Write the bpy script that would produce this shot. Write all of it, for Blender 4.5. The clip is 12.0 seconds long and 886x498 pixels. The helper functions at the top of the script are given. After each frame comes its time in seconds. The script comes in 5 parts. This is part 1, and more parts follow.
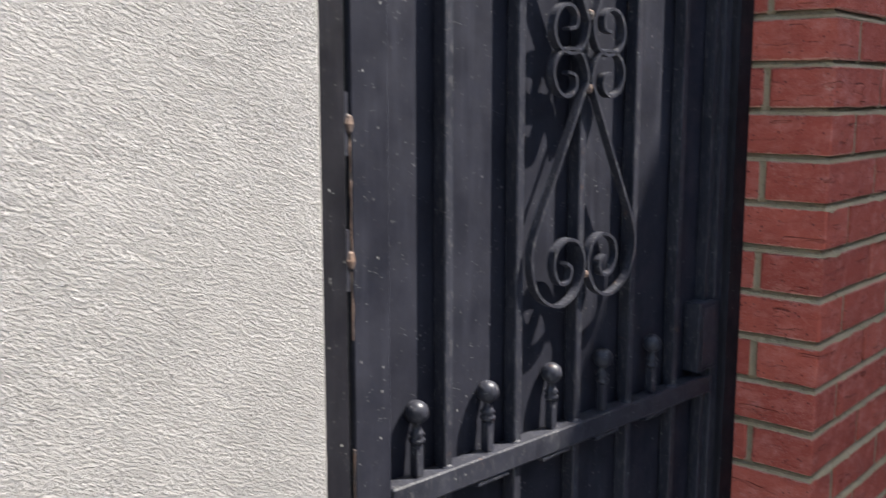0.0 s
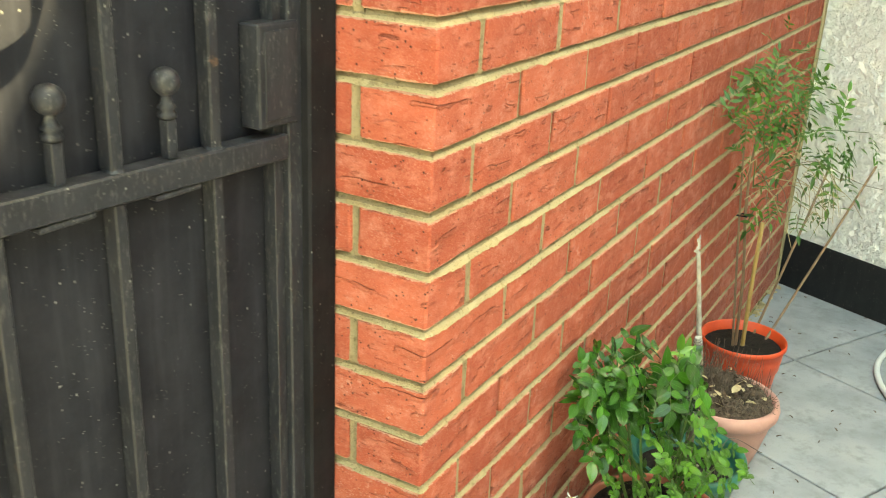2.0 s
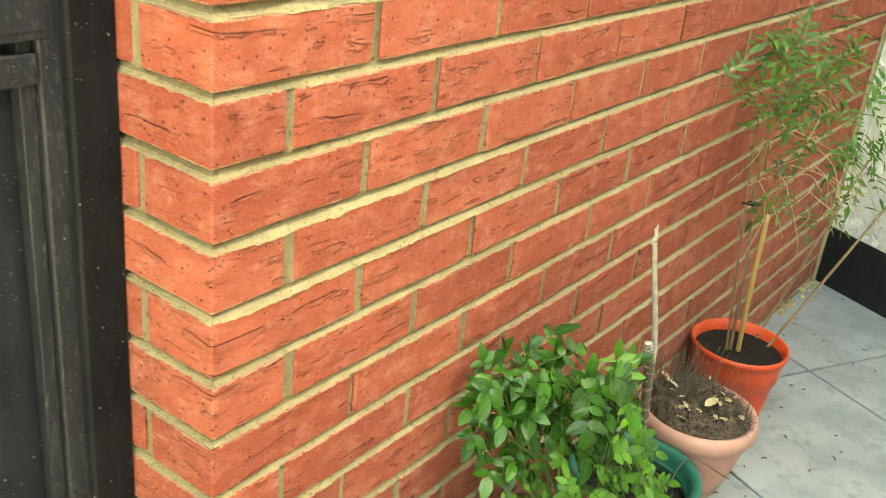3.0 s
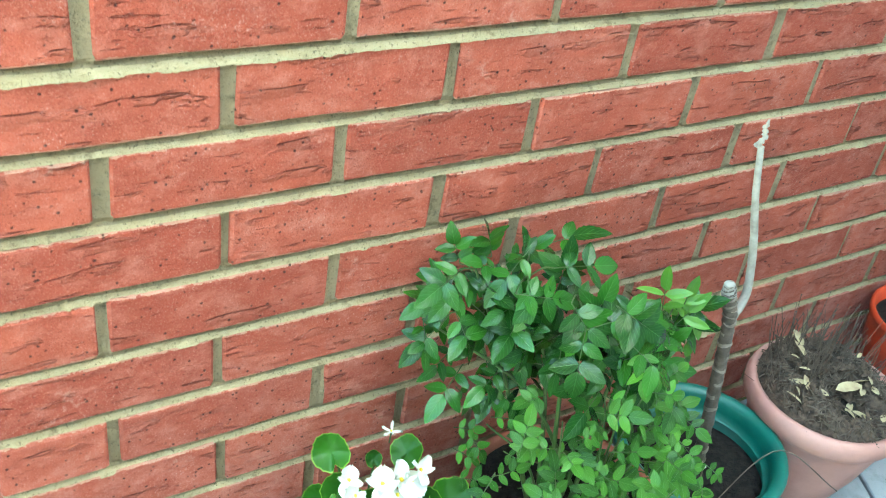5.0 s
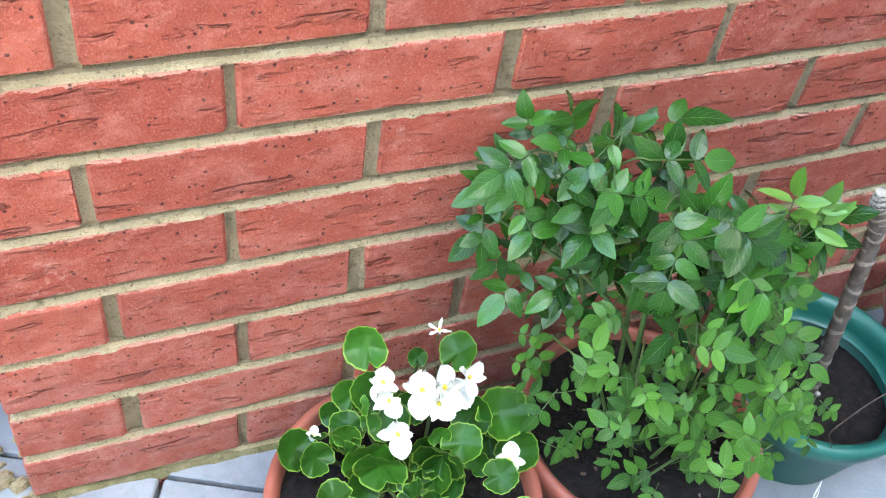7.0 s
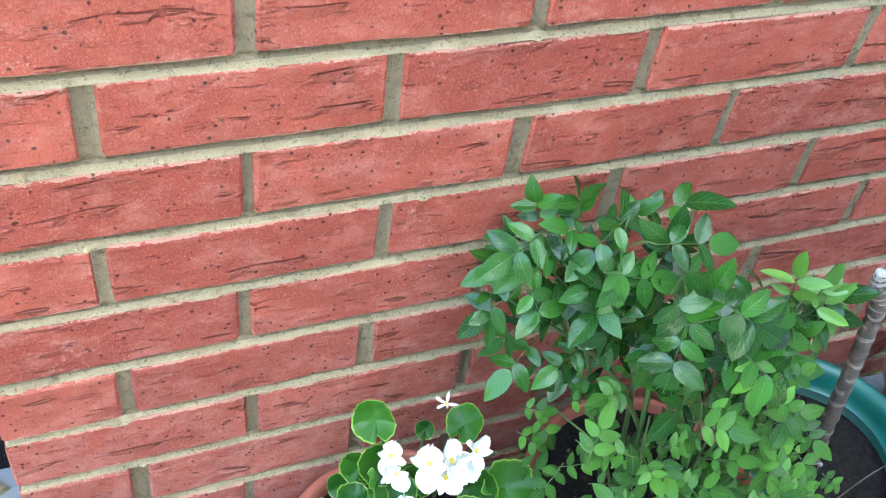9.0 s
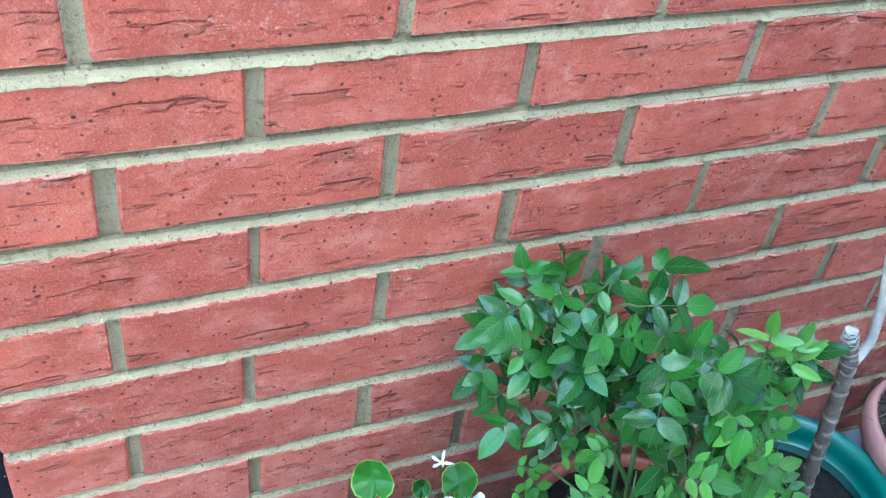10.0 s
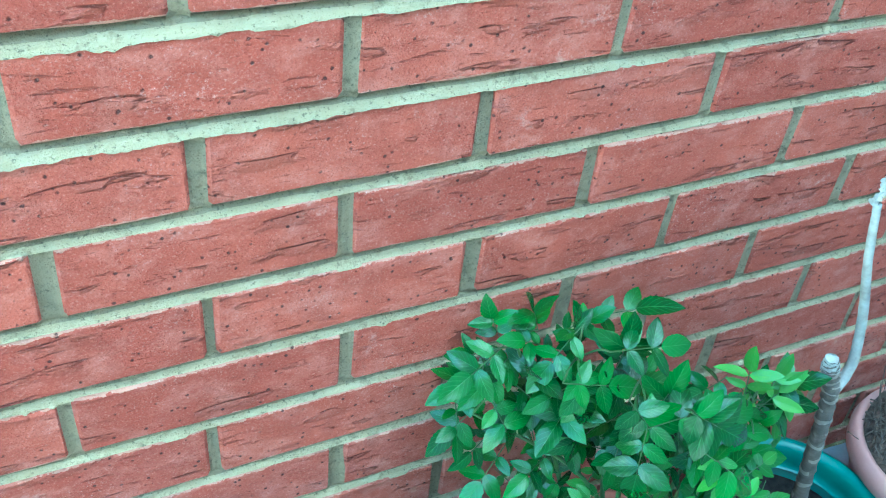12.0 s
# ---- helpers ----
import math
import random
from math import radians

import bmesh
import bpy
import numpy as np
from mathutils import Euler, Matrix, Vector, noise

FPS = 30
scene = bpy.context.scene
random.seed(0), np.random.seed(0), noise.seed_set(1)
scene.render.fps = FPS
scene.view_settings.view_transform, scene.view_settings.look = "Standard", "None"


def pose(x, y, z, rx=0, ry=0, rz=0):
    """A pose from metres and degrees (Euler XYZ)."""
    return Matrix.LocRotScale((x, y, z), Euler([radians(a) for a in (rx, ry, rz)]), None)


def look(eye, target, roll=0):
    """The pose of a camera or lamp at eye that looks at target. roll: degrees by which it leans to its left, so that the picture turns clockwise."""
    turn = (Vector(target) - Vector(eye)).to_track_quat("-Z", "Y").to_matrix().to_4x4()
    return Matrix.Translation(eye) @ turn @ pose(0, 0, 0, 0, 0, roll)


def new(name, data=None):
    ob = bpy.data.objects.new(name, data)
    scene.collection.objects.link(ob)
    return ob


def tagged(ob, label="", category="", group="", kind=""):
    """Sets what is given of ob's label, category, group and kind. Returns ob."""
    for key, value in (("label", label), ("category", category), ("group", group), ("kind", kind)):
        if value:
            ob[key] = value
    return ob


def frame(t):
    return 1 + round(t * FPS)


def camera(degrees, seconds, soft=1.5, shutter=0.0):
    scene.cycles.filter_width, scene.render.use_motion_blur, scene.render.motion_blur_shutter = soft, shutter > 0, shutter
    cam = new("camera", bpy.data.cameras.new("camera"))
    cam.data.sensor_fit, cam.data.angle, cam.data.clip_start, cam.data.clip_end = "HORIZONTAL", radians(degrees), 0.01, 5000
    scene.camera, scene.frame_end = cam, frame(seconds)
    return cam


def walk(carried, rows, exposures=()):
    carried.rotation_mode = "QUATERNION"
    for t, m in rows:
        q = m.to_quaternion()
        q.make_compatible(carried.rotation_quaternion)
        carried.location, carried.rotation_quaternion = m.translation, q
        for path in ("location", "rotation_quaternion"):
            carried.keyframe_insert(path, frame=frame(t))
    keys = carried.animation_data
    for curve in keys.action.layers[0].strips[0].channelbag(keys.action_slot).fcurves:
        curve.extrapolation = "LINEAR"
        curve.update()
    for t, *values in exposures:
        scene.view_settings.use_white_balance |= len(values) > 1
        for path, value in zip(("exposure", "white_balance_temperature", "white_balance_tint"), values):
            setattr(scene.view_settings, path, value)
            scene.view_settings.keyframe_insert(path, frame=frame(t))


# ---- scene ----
cam = camera(48.9, 12.0, soft=1.05, shutter=0.25)
PATH = [
    (0, (-1.539, -0.555, 1.372), (-0.058, 0.753, 1.063), -0.0),
    (0.5, (-1.435, -0.585, 1.333), (0.149, 0.569, 0.934), 0.0),
    (1, (-1.264, -0.568, 1.283), (0.379, 0.451, 0.771), 0.7),
    (1.5, (-1.068, -0.522, 1.235), (0.606, 0.386, 0.625), 1.9),
    (2, (-0.924, -0.539, 1.199), (0.703, 0.378, 0.482), 2.6),
    (2.5, (-0.713, -0.616, 1.178), (0.84, 0.392, 0.422), 5.2),
    (3, (-0.556, -0.656, 1.158), (0.934, 0.388, 0.329), 6.2),
    (3.5, (-0.368, -0.655, 1.124), (1.07, 0.419, 0.24), 7.7),
    (3.7, (-0.319, -0.656, 1.119), (1.076, 0.433, 0.188), 7.4),
    (5.3, (0.007, -0.723, 1.008), (0.897, 0.635, -0.16), 10.4),
    (5.5, (0.039, -0.685, 1.002), (0.893, 0.667, -0.199), 10.4),
    (6, (0.091, -0.632, 0.982), (0.836, 0.682, -0.328), 9.3),
    (6.5, (0.106, -0.606, 0.961), (0.795, 0.665, -0.421), 9.2),
    (6.7, (0.108, -0.597, 0.956), (0.772, 0.651, -0.459), 9.4),
    (8.3, (0.122, -0.553, 0.962), (0.752, 0.649, -0.508), 10.1),
    (8.5, (0.116, -0.555, 0.972), (0.756, 0.673, -0.471), 10.0),
    (9, (0.103, -0.566, 0.992), (0.768, 0.713, -0.395), 9.9),
    (9.5, (0.091, -0.581, 1.01), (0.784, 0.735, -0.327), 9.8),
    (10, (0.079, -0.597, 1.028), (0.791, 0.759, -0.258), 9.2),
    (10.5, (0.074, -0.6, 1.041), (0.786, 0.785, -0.214), 8.4),
    (11, (0.082, -0.588, 1.051), (0.792, 0.805, -0.196), 7.9),
    (11.5, (0.104, -0.555, 1.039), (0.812, 0.819, -0.23), 7.4),
    (12, (0.11, -0.558, 1.039), (0.865, 0.794, -0.227), 6.8),
]
EXPOSURES = [
    (0.0, 2.85, 6600, 9),
    (0.5, 3.70, 7000, 11),
    (1.0, 5.08, 8300, -7),
    (1.5, 5.13, 12000, -15),
    (2.5, 5.25, 20000, -12),
    (3.7, 5.21, 16500, -17),
    (5.5, 5.37, 6500, -24),
    (6.5, 5.36, 7200, -3),
    (8.5, 5.25, 8600, 2),
    (9.0, 5.30, 6900, -4),
    (9.5, 5.32, 6100, -9),
    (10.5, 5.32, 5500, -20),
    (11.0, 5.32, 5150, -35),
    (12.0, 5.34, 5000, -38),
]
walk(cam, [(t, look(eye, target, roll)) for t, eye, target, roll in PATH], EXPOSURES)

# ---- light ----
SUN_FROM = Vector((1.2, -1.0, 2.6)).normalized()
elevation = math.asin(SUN_FROM.z)
world = bpy.data.worlds.new("sky")
scene.world = world
world.use_nodes = True
wn = world.node_tree.nodes
sky = wn.new("ShaderNodeTexSky")
sky.sky_type = "NISHITA"
sky.sun_disc = False
sky.sun_elevation = elevation
sky.sun_rotation = math.atan2(SUN_FROM.x, SUN_FROM.y)
wn["Background"].inputs["Strength"].default_value = 0.10
world.node_tree.links.new(sky.outputs["Color"], wn["Background"].inputs["Color"])
sun = new("sun", bpy.data.lights.new("sun", "SUN"))
sun.data.energy, sun.data.angle, sun.data.color = 4.0, radians(0.53), (1.0, 0.95, 0.88)
sun.matrix_world = look(SUN_FROM * 20, (0, 0, 0))


# ---- materials ----
class Mat:
    """A node material built step by step."""

    def __init__(self, name, rough=0.6, metal=0.0, space="Object", spec=0.5):
        self.m = bpy.data.materials.new(name)
        self.m.use_nodes = True
        self.t = self.m.node_tree
        self.b = self.t.nodes["Principled BSDF"]
        self.b.inputs["Roughness"].default_value = rough
        self.b.inputs["Metallic"].default_value = metal
        self.b.inputs["Specular IOR Level"].default_value = spec
        co = self.t.nodes.new("ShaderNodeTexCoord")
        self.co = co.outputs[space]

    def n(self, kind):
        return self.t.nodes.new(kind)

    def link(self, a, b):
        self.t.links.new(a, b)

    def shifted(self, amount=7.0):
        """Texture space that differs from piece to piece."""
        info = self.n("ShaderNodeObjectInfo")
        comb = self.n("ShaderNodeCombineXYZ")
        for i, f in enumerate((amount, amount * 1.7, amount * 2.3)):
            mm = self.n("ShaderNodeMath")
            mm.operation = "MULTIPLY"
            mm.inputs[1].default_value = f
            self.link(info.outputs["Random"], mm.inputs[0])
            self.link(mm.outputs[0], comb.inputs[i])
        add = self.n("ShaderNodeVectorMath")
        self.link(self.co, add.inputs[0])
        self.link(comb.outputs[0], add.inputs[1])
        self.co = add.outputs[0]
        self.rand = info.outputs["Random"]
        return self

    def scaled(self, sx, sy, sz):
        mp = self.n("ShaderNodeMapping")
        mp.inputs["Scale"].default_value = (sx, sy, sz)
        self.link(self.co, mp.inputs["Vector"])
        return mp.outputs[0]

    def noise(self, scale, detail=3.0, rough=0.55, vec=None, distort=0.0):
        x = self.n("ShaderNodeTexNoise")
        x.inputs["Scale"].default_value = scale
        x.inputs["Detail"].default_value = detail
        x.inputs["Roughness"].default_value = rough
        x.inputs["Distortion"].default_value = distort
        self.link(vec or self.co, x.inputs["Vector"])
        return x.outputs["Fac"]

    def voronoi(self, scale, vec=None, feature="F1", out="Distance"):
        x = self.n("ShaderNodeTexVoronoi")
        x.feature = feature
        x.inputs["Scale"].default_value = scale
        self.link(vec or self.co, x.inputs["Vector"])
        return x.outputs[out]

    def ramp(self, fac, *stops):
        """stops: (place, value or colour)."""
        r = self.n("ShaderNodeValToRGB")
        e = r.color_ramp.elements
        while len(e) < len(stops):
            e.new(0.5)
        for el, (p, c) in zip(e, stops):
            el.position = p
            el.color = (c, c, c, 1) if isinstance(c, (int, float)) else (*c, 1)
        self.link(fac, r.inputs[0])
        return r.outputs[0]

    def mix(self, fac, a, b, mode="MIX"):
        x = self.n("ShaderNodeMix")
        x.data_type, x.blend_type = "RGBA", mode
        for sock, v in ((x.inputs[0], fac), (x.inputs[6], a), (x.inputs[7], b)):
            if isinstance(v, (int, float)):
                sock.default_value = v
            elif isinstance(v, tuple):
                sock.default_value = (*v, 1)
            else:
                self.link(v, sock)
        return x.outputs[2]

    def math(self, op, a, b=0.0):
        x = self.n("ShaderNodeMath")
        x.operation = op
        for sock, v in ((x.inputs[0], a), (x.inputs[1], b)):
            if isinstance(v, (int, float)):
                sock.default_value = v
            else:
                self.link(v, sock)
        return x.outputs[0]

    def color(self, c):
        if isinstance(c, tuple):
            self.b.inputs["Base Color"].default_value = (*c, 1)
        else:
            self.link(c, self.b.inputs["Base Color"])
        return self

    def rough(self, r):
        self.link(r, self.b.inputs["Roughness"])
        return self

    def bump(self, height, dist=0.002, strength=1.0):
        x = self.n("ShaderNodeBump")
        x.inputs["Distance"].default_value = dist
        x.inputs["Strength"].default_value = strength
        self.link(height, x.inputs["Height"])
        old = self.b.inputs["Normal"].links
        if old:
            self.link(old[0].from_socket, x.inputs["Normal"])
        self.link(x.outputs[0], self.b.inputs["Normal"])
        return self


def brick_material():
    m = Mat("fired_brick", rough=0.88, spec=0.12).shifted(9.0)
    tone = m.ramp(m.rand, (0.0, (0.265, 0.055, 0.037)), (0.5, (0.325, 0.071, 0.046)), (1.0, (0.375, 0.091, 0.060)))
    cloud = m.noise(20, 4, 0.6)
    c = m.mix(m.ramp(cloud, (0.35, 0.0), (0.68, 0.6)), tone, (0.235, 0.048, 0.033))
    bloom = m.ramp(m.noise(28, 6, 0.7, vec=m.scaled(1, 1, 1.6)), (0.48, 0.0), (0.74, 0.55))
    c = m.mix(bloom, c, (0.49, 0.195, 0.150))
    smear = m.math("MULTIPLY", m.ramp(m.noise(9, 2), (0.58, 0.0), (0.68, 1.0)), m.ramp(m.noise(85, 5, 0.75), (0.54, 0.0), (0.68, 0.40)))
    c = m.mix(smear, c, (0.55, 0.34, 0.28))
    # lime left along the arrises
    own = m.n("ShaderNodeTexCoord")
    local = m.n("ShaderNodeSeparateXYZ")
    m.link(own.outputs["Object"], local.inputs[0])
    high = m.math("ABSOLUTE", local.outputs[2])
    rim = m.math("MULTIPLY", m.math("GREATER_THAN", m.math("ADD", high, m.math("MULTIPLY", m.math("SUBTRACT", m.noise(95, 4, 0.7), 0.5), 0.009)), 0.0300), m.math("LESS_THAN", high, 0.04))
    c = m.mix(m.math("MULTIPLY", rim, 0.55), c, (0.50, 0.30, 0.22))
    # pale salts drawn up from the ground
    place = m.n("ShaderNodeNewGeometry")
    level = m.n("ShaderNodeSeparateXYZ")
    m.link(place.outputs["Position"], level.inputs[0])
    damp = m.ramp(m.math("ADD", level.outputs[2], m.math("MULTIPLY", m.noise(7, 4, 0.6), 0.5)), (0.28, 1.0), (0.62, 0.0))
    c = m.mix(m.math("MULTIPLY", damp, m.ramp(m.noise(34, 5, 0.7), (0.40, 0.05), (0.66, 0.42))), c, (0.48, 0.25, 0.215))
    # drag marks: long torn folds along the brick
    wave = m.n("ShaderNodeTexWave")
    wave.wave_profile, wave.bands_direction = "SAW", "Z"
    wave.inputs["Scale"].default_value = 11.0
    wave.inputs["Distortion"].default_value = 4.2
    wave.inputs["Detail"].default_value = 2.0
    wave.inputs["Detail Scale"].default_value = 1.3
    wave.inputs["Detail Roughness"].default_value = 0.55
    m.link(m.scaled(0.5, 0.5, 1.0), wave.inputs["Vector"])
    flow = wave.outputs["Fac"]
    broken = m.ramp(m.noise(1.0, 3, 0.55, vec=m.scaled(20, 20, 50)), (0.545, 0.0), (0.61, 1.0))
    tear = m.math("MULTIPLY", m.ramp(flow, (0.0, 1.0), (0.030, 0.85), (0.055, 0.0)), broken)
    flap = m.math("MULTIPLY", m.ramp(flow, (0.60, 0.0), (0.985, 1.0), (1.0, 0.0)), broken)
    fine_n = m.noise(1.0, 3, 0.6, vec=m.scaled(30, 30, 200), distort=0.3)
    fine = m.ramp(fine_n, (0.27, 1.0), (0.37, 0.0))
    # relief shading put into the colour: tears and fine folds darkened, lips lightened
    c = m.mix(m.math("MULTIPLY", tear, 0.68), c, (0.085, 0.016, 0.012))
    c = m.mix(m.math("MULTIPLY", flap, 0.30), c, (0.50, 0.16, 0.12))
    c = m.mix(m.math("MULTIPLY", fine, 0.32), c, (0.14, 0.026, 0.021))
    salt = m.math("MULTIPLY", m.ramp(m.noise(330, 4, 0.75), (0.57, 0.0), (0.68, 1.0)), m.ramp(m.noise(14, 3, 0.6), (0.48, 0.0), (0.66, 0.45)))
    c = m.mix(salt, c, (0.60, 0.40, 0.35))
    dots = m.voronoi(120)
    pick = m.noise(65, 1)
    lump = m.math("ADD", dots, m.math("MULTIPLY", m.math("SUBTRACT", m.noise(500, 2), 0.5), 0.22))
    dot = m.math("MULTIPLY", m.ramp(lump, (0.13, 1.0), (0.22, 0.0)), m.ramp(pick, (0.49, 0.0), (0.55, 1.0)))
    c = m.mix(m.math("MULTIPLY", dot, 0.85), c, (0.035, 0.015, 0.014))
    grit = m.noise(520, 4, 0.75)
    c = m.mix(m.ramp(grit, (0.55, 0.0), (0.72, 0.46)), c, (0.54, 0.27, 0.22))
    c = m.mix(m.ramp(grit, (0.28, 0.60), (0.43, 0.0)), c, (0.11, 0.020, 0.016))
    m.color(c)
    m.bump(grit, 0.0016, 1.0)
    m.bump(m.noise(170, 4, 0.65), 0.0022, 0.7)
    m.bump(m.math("SUBTRACT", m.math("ADD", m.math("MULTIPLY", m.noise(40, 4), 0.5), m.math("MULTIPLY", flap, 0.55)), m.math("ADD", m.math("MULTIPLY", tear, 0.45), m.math("MULTIPLY", fine, 0.35))), 0.0080, 1.0)
    m.bump(m.math("MULTIPLY", dot, -1.0), 0.0015, 0.8)
    return m.m


def mortar_material(name, one, two, stain, pale):
    m = Mat(name, rough=0.95, spec=0.1)
    c = m.mix(m.ramp(m.noise(3.2, 3), (0.38, 0.0), (0.62, 1.0)), one, two)
    c = m.mix(m.ramp(m.noise(38, 5, 0.65), (0.50, 0.0), (0.70, 0.6)), c, pale)
    c = m.mix(m.ramp(m.noise(85, 4, 0.65), (0.56, 0.0), (0.72, 0.7)), c, stain)
    c = m.mix(m.ramp(m.noise(300, 3, 0.7), (0.58, 0.0), (0.68, 0.75)), c, (0.085, 0.07, 0.048))
    c = m.mix(m.ramp(m.noise(620, 3, 0.7), (0.54, 0.0), (0.70, 0.45)), c, pale)
    m.color(c)
    m.bump(m.noise(230, 5, 0.75), 0.0045, 1.0)
    m.bump(m.noise(60, 4, 0.6), 0.004, 0.8)
    return m.m


def paint_black(name, base=(0.020, 0.021, 0.024), rough=0.36, rust=0.0, spec=0.12, dusty=0.5, streak=0.0):
    m = Mat(name, rough=rough, spec=spec)
    dust = m.noise(11, 5, 0.65)
    pale = tuple(v * 2.1 + 0.006 for v in base)
    c = m.mix(m.ramp(dust, (0.35, 0.0), (0.72, dusty)), base, pale)
    c = m.mix(m.ramp(m.noise(1.0, 4, 0.65, vec=m.scaled(60, 60, 5)), (0.50, 0.0), (0.72, dusty)), c, pale)
    if streak:
        c = m.mix(m.ramp(m.noise(1.0, 4, 0.7, vec=m.scaled(260, 260, 60)), (0.55, 0.0), (0.72, streak)), c, (0.24, 0.235, 0.225))
    fleck = m.math("MULTIPLY", m.ramp(m.voronoi(85, vec=m.scaled(1.0, 1.0, 0.6)), (0.05, 1.0), (0.10, 0.0)), m.ramp(m.noise(17, 3), (0.47, 0.0), (0.58, 1.0)))
    speck = m.math("MULTIPLY", m.ramp(m.voronoi(210), (0.10, 1.0), (0.17, 0.0)), m.ramp(m.noise(60, 2), (0.54, 0.0), (0.62, 1.0)))
    c = m.mix(m.math("MULTIPLY", fleck, 0.5), c, (0.36, 0.355, 0.33))
    c = m.mix(m.math("MULTIPLY", speck, 0.45), c, (0.30, 0.30, 0.28))
    if rust:
        c = m.mix(m.ramp(m.noise(32, 5, 0.7), (0.66, 0.0), (0.74, rust)), c, (0.16, 0.085, 0.045))
    m.color(c)
    m.rough(m.ramp(m.noise(30, 3), (0.3, rough - 0.06), (0.7, rough + 0.16)))
    m.bump(m.noise(55, 4, 0.6), 0.0008, 0.5)
    m.bump(fleck, 0.0005, 0.5)
    return m.m


def leaf_material(name, dark, light, gloss=0.38, vein=(0.10, 0.22, 0.06), through_light=0.35, edge=None, ribs=1.0, shine=0.4):
    m = Mat(name, rough=gloss, spec=shine)
    info = m.n("ShaderNodeObjectInfo")
    geo = m.n("ShaderNodeNewGeometry")
    any_of = m.math("FRACT", m.math("ADD", info.outputs["Random"], geo.outputs["Random Per Island"]))
    tint = m.ramp(any_of, (0.0, dark), (0.6, tuple((a + b) / 2 for a, b in zip(dark, light))), (1.0, light))
    uvn = m.n("ShaderNodeUVMap")
    sep = m.n("ShaderNodeSeparateXYZ")
    m.link(uvn.outputs[0], sep.inputs[0])
    across = m.math("ABSOLUTE", m.math("SUBTRACT", sep.outputs[0], 0.5))
    rib = m.ramp(across, (0.0, 1.0), (0.028, 0.0))
    wave = m.math("ADD", m.math("MULTIPLY", sep.outputs[1], 6.0), m.math("MULTIPLY", across, -4.5))
    side = m.math("SINE", m.math("MULTIPLY", wave, 6.283))
    c = m.mix(m.ramp(m.noise(90, 3), (0.3, 0.0), (0.8, 0.35)), tint, light)
    c = m.mix(m.math("MULTIPLY", rib, 0.42 * ribs), c, vein)
    c = m.mix(m.ramp(side, (0.75, 0.0), (1.0, 0.16 * ribs)), c, vein)
    if edge:
        c = m.mix(m.ramp(across, (0.462, 0.0), (0.488, 0.75)), c, edge)
    m.color(c)
    if ribs:
        m.bump(m.math("SUBTRACT", m.math("ADD", m.math("MULTIPLY", side, 0.022), m.math("MULTIPLY", m.noise(140, 3), 0.5)), m.math("MULTIPLY", rib, 0.22)), 0.0010, 0.85)
    else:
        m.bump(m.noise(70, 2), 0.003, 0.6)
    tr = m.n("ShaderNodeBsdfTranslucent")
    lit = m.mix(0.45, c, (0.22, 0.42, 0.04))
    m.link(lit, tr.inputs["Color"])
    ms = m.n("ShaderNodeMixShader")
    ms.inputs[0].default_value = through_light
    m.link(m.b.outputs[0], ms.inputs[1])
    m.link(tr.outputs[0], ms.inputs[2])
    m.link(ms.outputs[0], m.t.nodes["Material Output"].inputs["Surface"])
    return m.m


def plain(name, base, second, rough=0.6, scale=30, grain=200, depth=0.001, spec=0.4, low=0.35, high=0.7, metal=0.0):
    m = Mat(name, rough=rough, spec=spec, metal=metal)
    c = m.mix(m.ramp(m.noise(scale, 4, 0.6), (low, 0.0), (high, 1.0)), base, second)
    m.color(c)
    m.bump(m.noise(grain, 4, 0.6), depth, 0.7)
    return m.m


def fine_render_material():
    m = Mat("painted_fine_render", rough=0.9, spec=0.2)
    c = m.mix(m.ramp(m.noise(3.5, 4), (0.35, 0.0), (0.7, 1.0)), (0.265, 0.255, 0.246), (0.325, 0.313, 0.303))
    c = m.mix(m.ramp(m.noise(1.0, 5, 0.65, vec=m.scaled(9, 9, 2.5)), (0.55, 0.0), (0.75, 0.5)), c, (0.25, 0.24, 0.231))
    m.color(c)
    sep = m.n("ShaderNodeSeparateXYZ")
    m.link(m.co, sep.inputs[0])
    comb_at = m.math("MULTIPLY", m.math("GREATER_THAN", m.math("ADD", sep.outputs[0], m.math("MULTIPLY", m.noise(14, 3), 0.10)), -1.005), m.math("GREATER_THAN", m.math("ADD", sep.outputs[2], m.math("MULTIPLY", m.noise(6, 3), 0.5)), 1.60))
    comb = m.math("MULTIPLY", m.noise(1.0, 3, 0.7, vec=m.scaled(330, 330, 45)), comb_at)
    m.bump(comb, 0.007, 1.0)
    # sandy grain, rubbed smoother in patches
    rubbed = m.ramp(m.noise(7, 4, 0.6), (0.38, 0.62), (0.60, 1.0))
    m.bump(m.math("MULTIPLY", m.ramp(m.noise(400, 3, 0.62), (0.36, 0.0), (0.64, 1.0)), rubbed), 0.0078, 1.0)
    m.bump(m.noise(90, 3, 0.6), 0.004, 0.35)
    m.bump(m.noise(8, 4, 0.6), 0.008, 0.5)
    return m.m


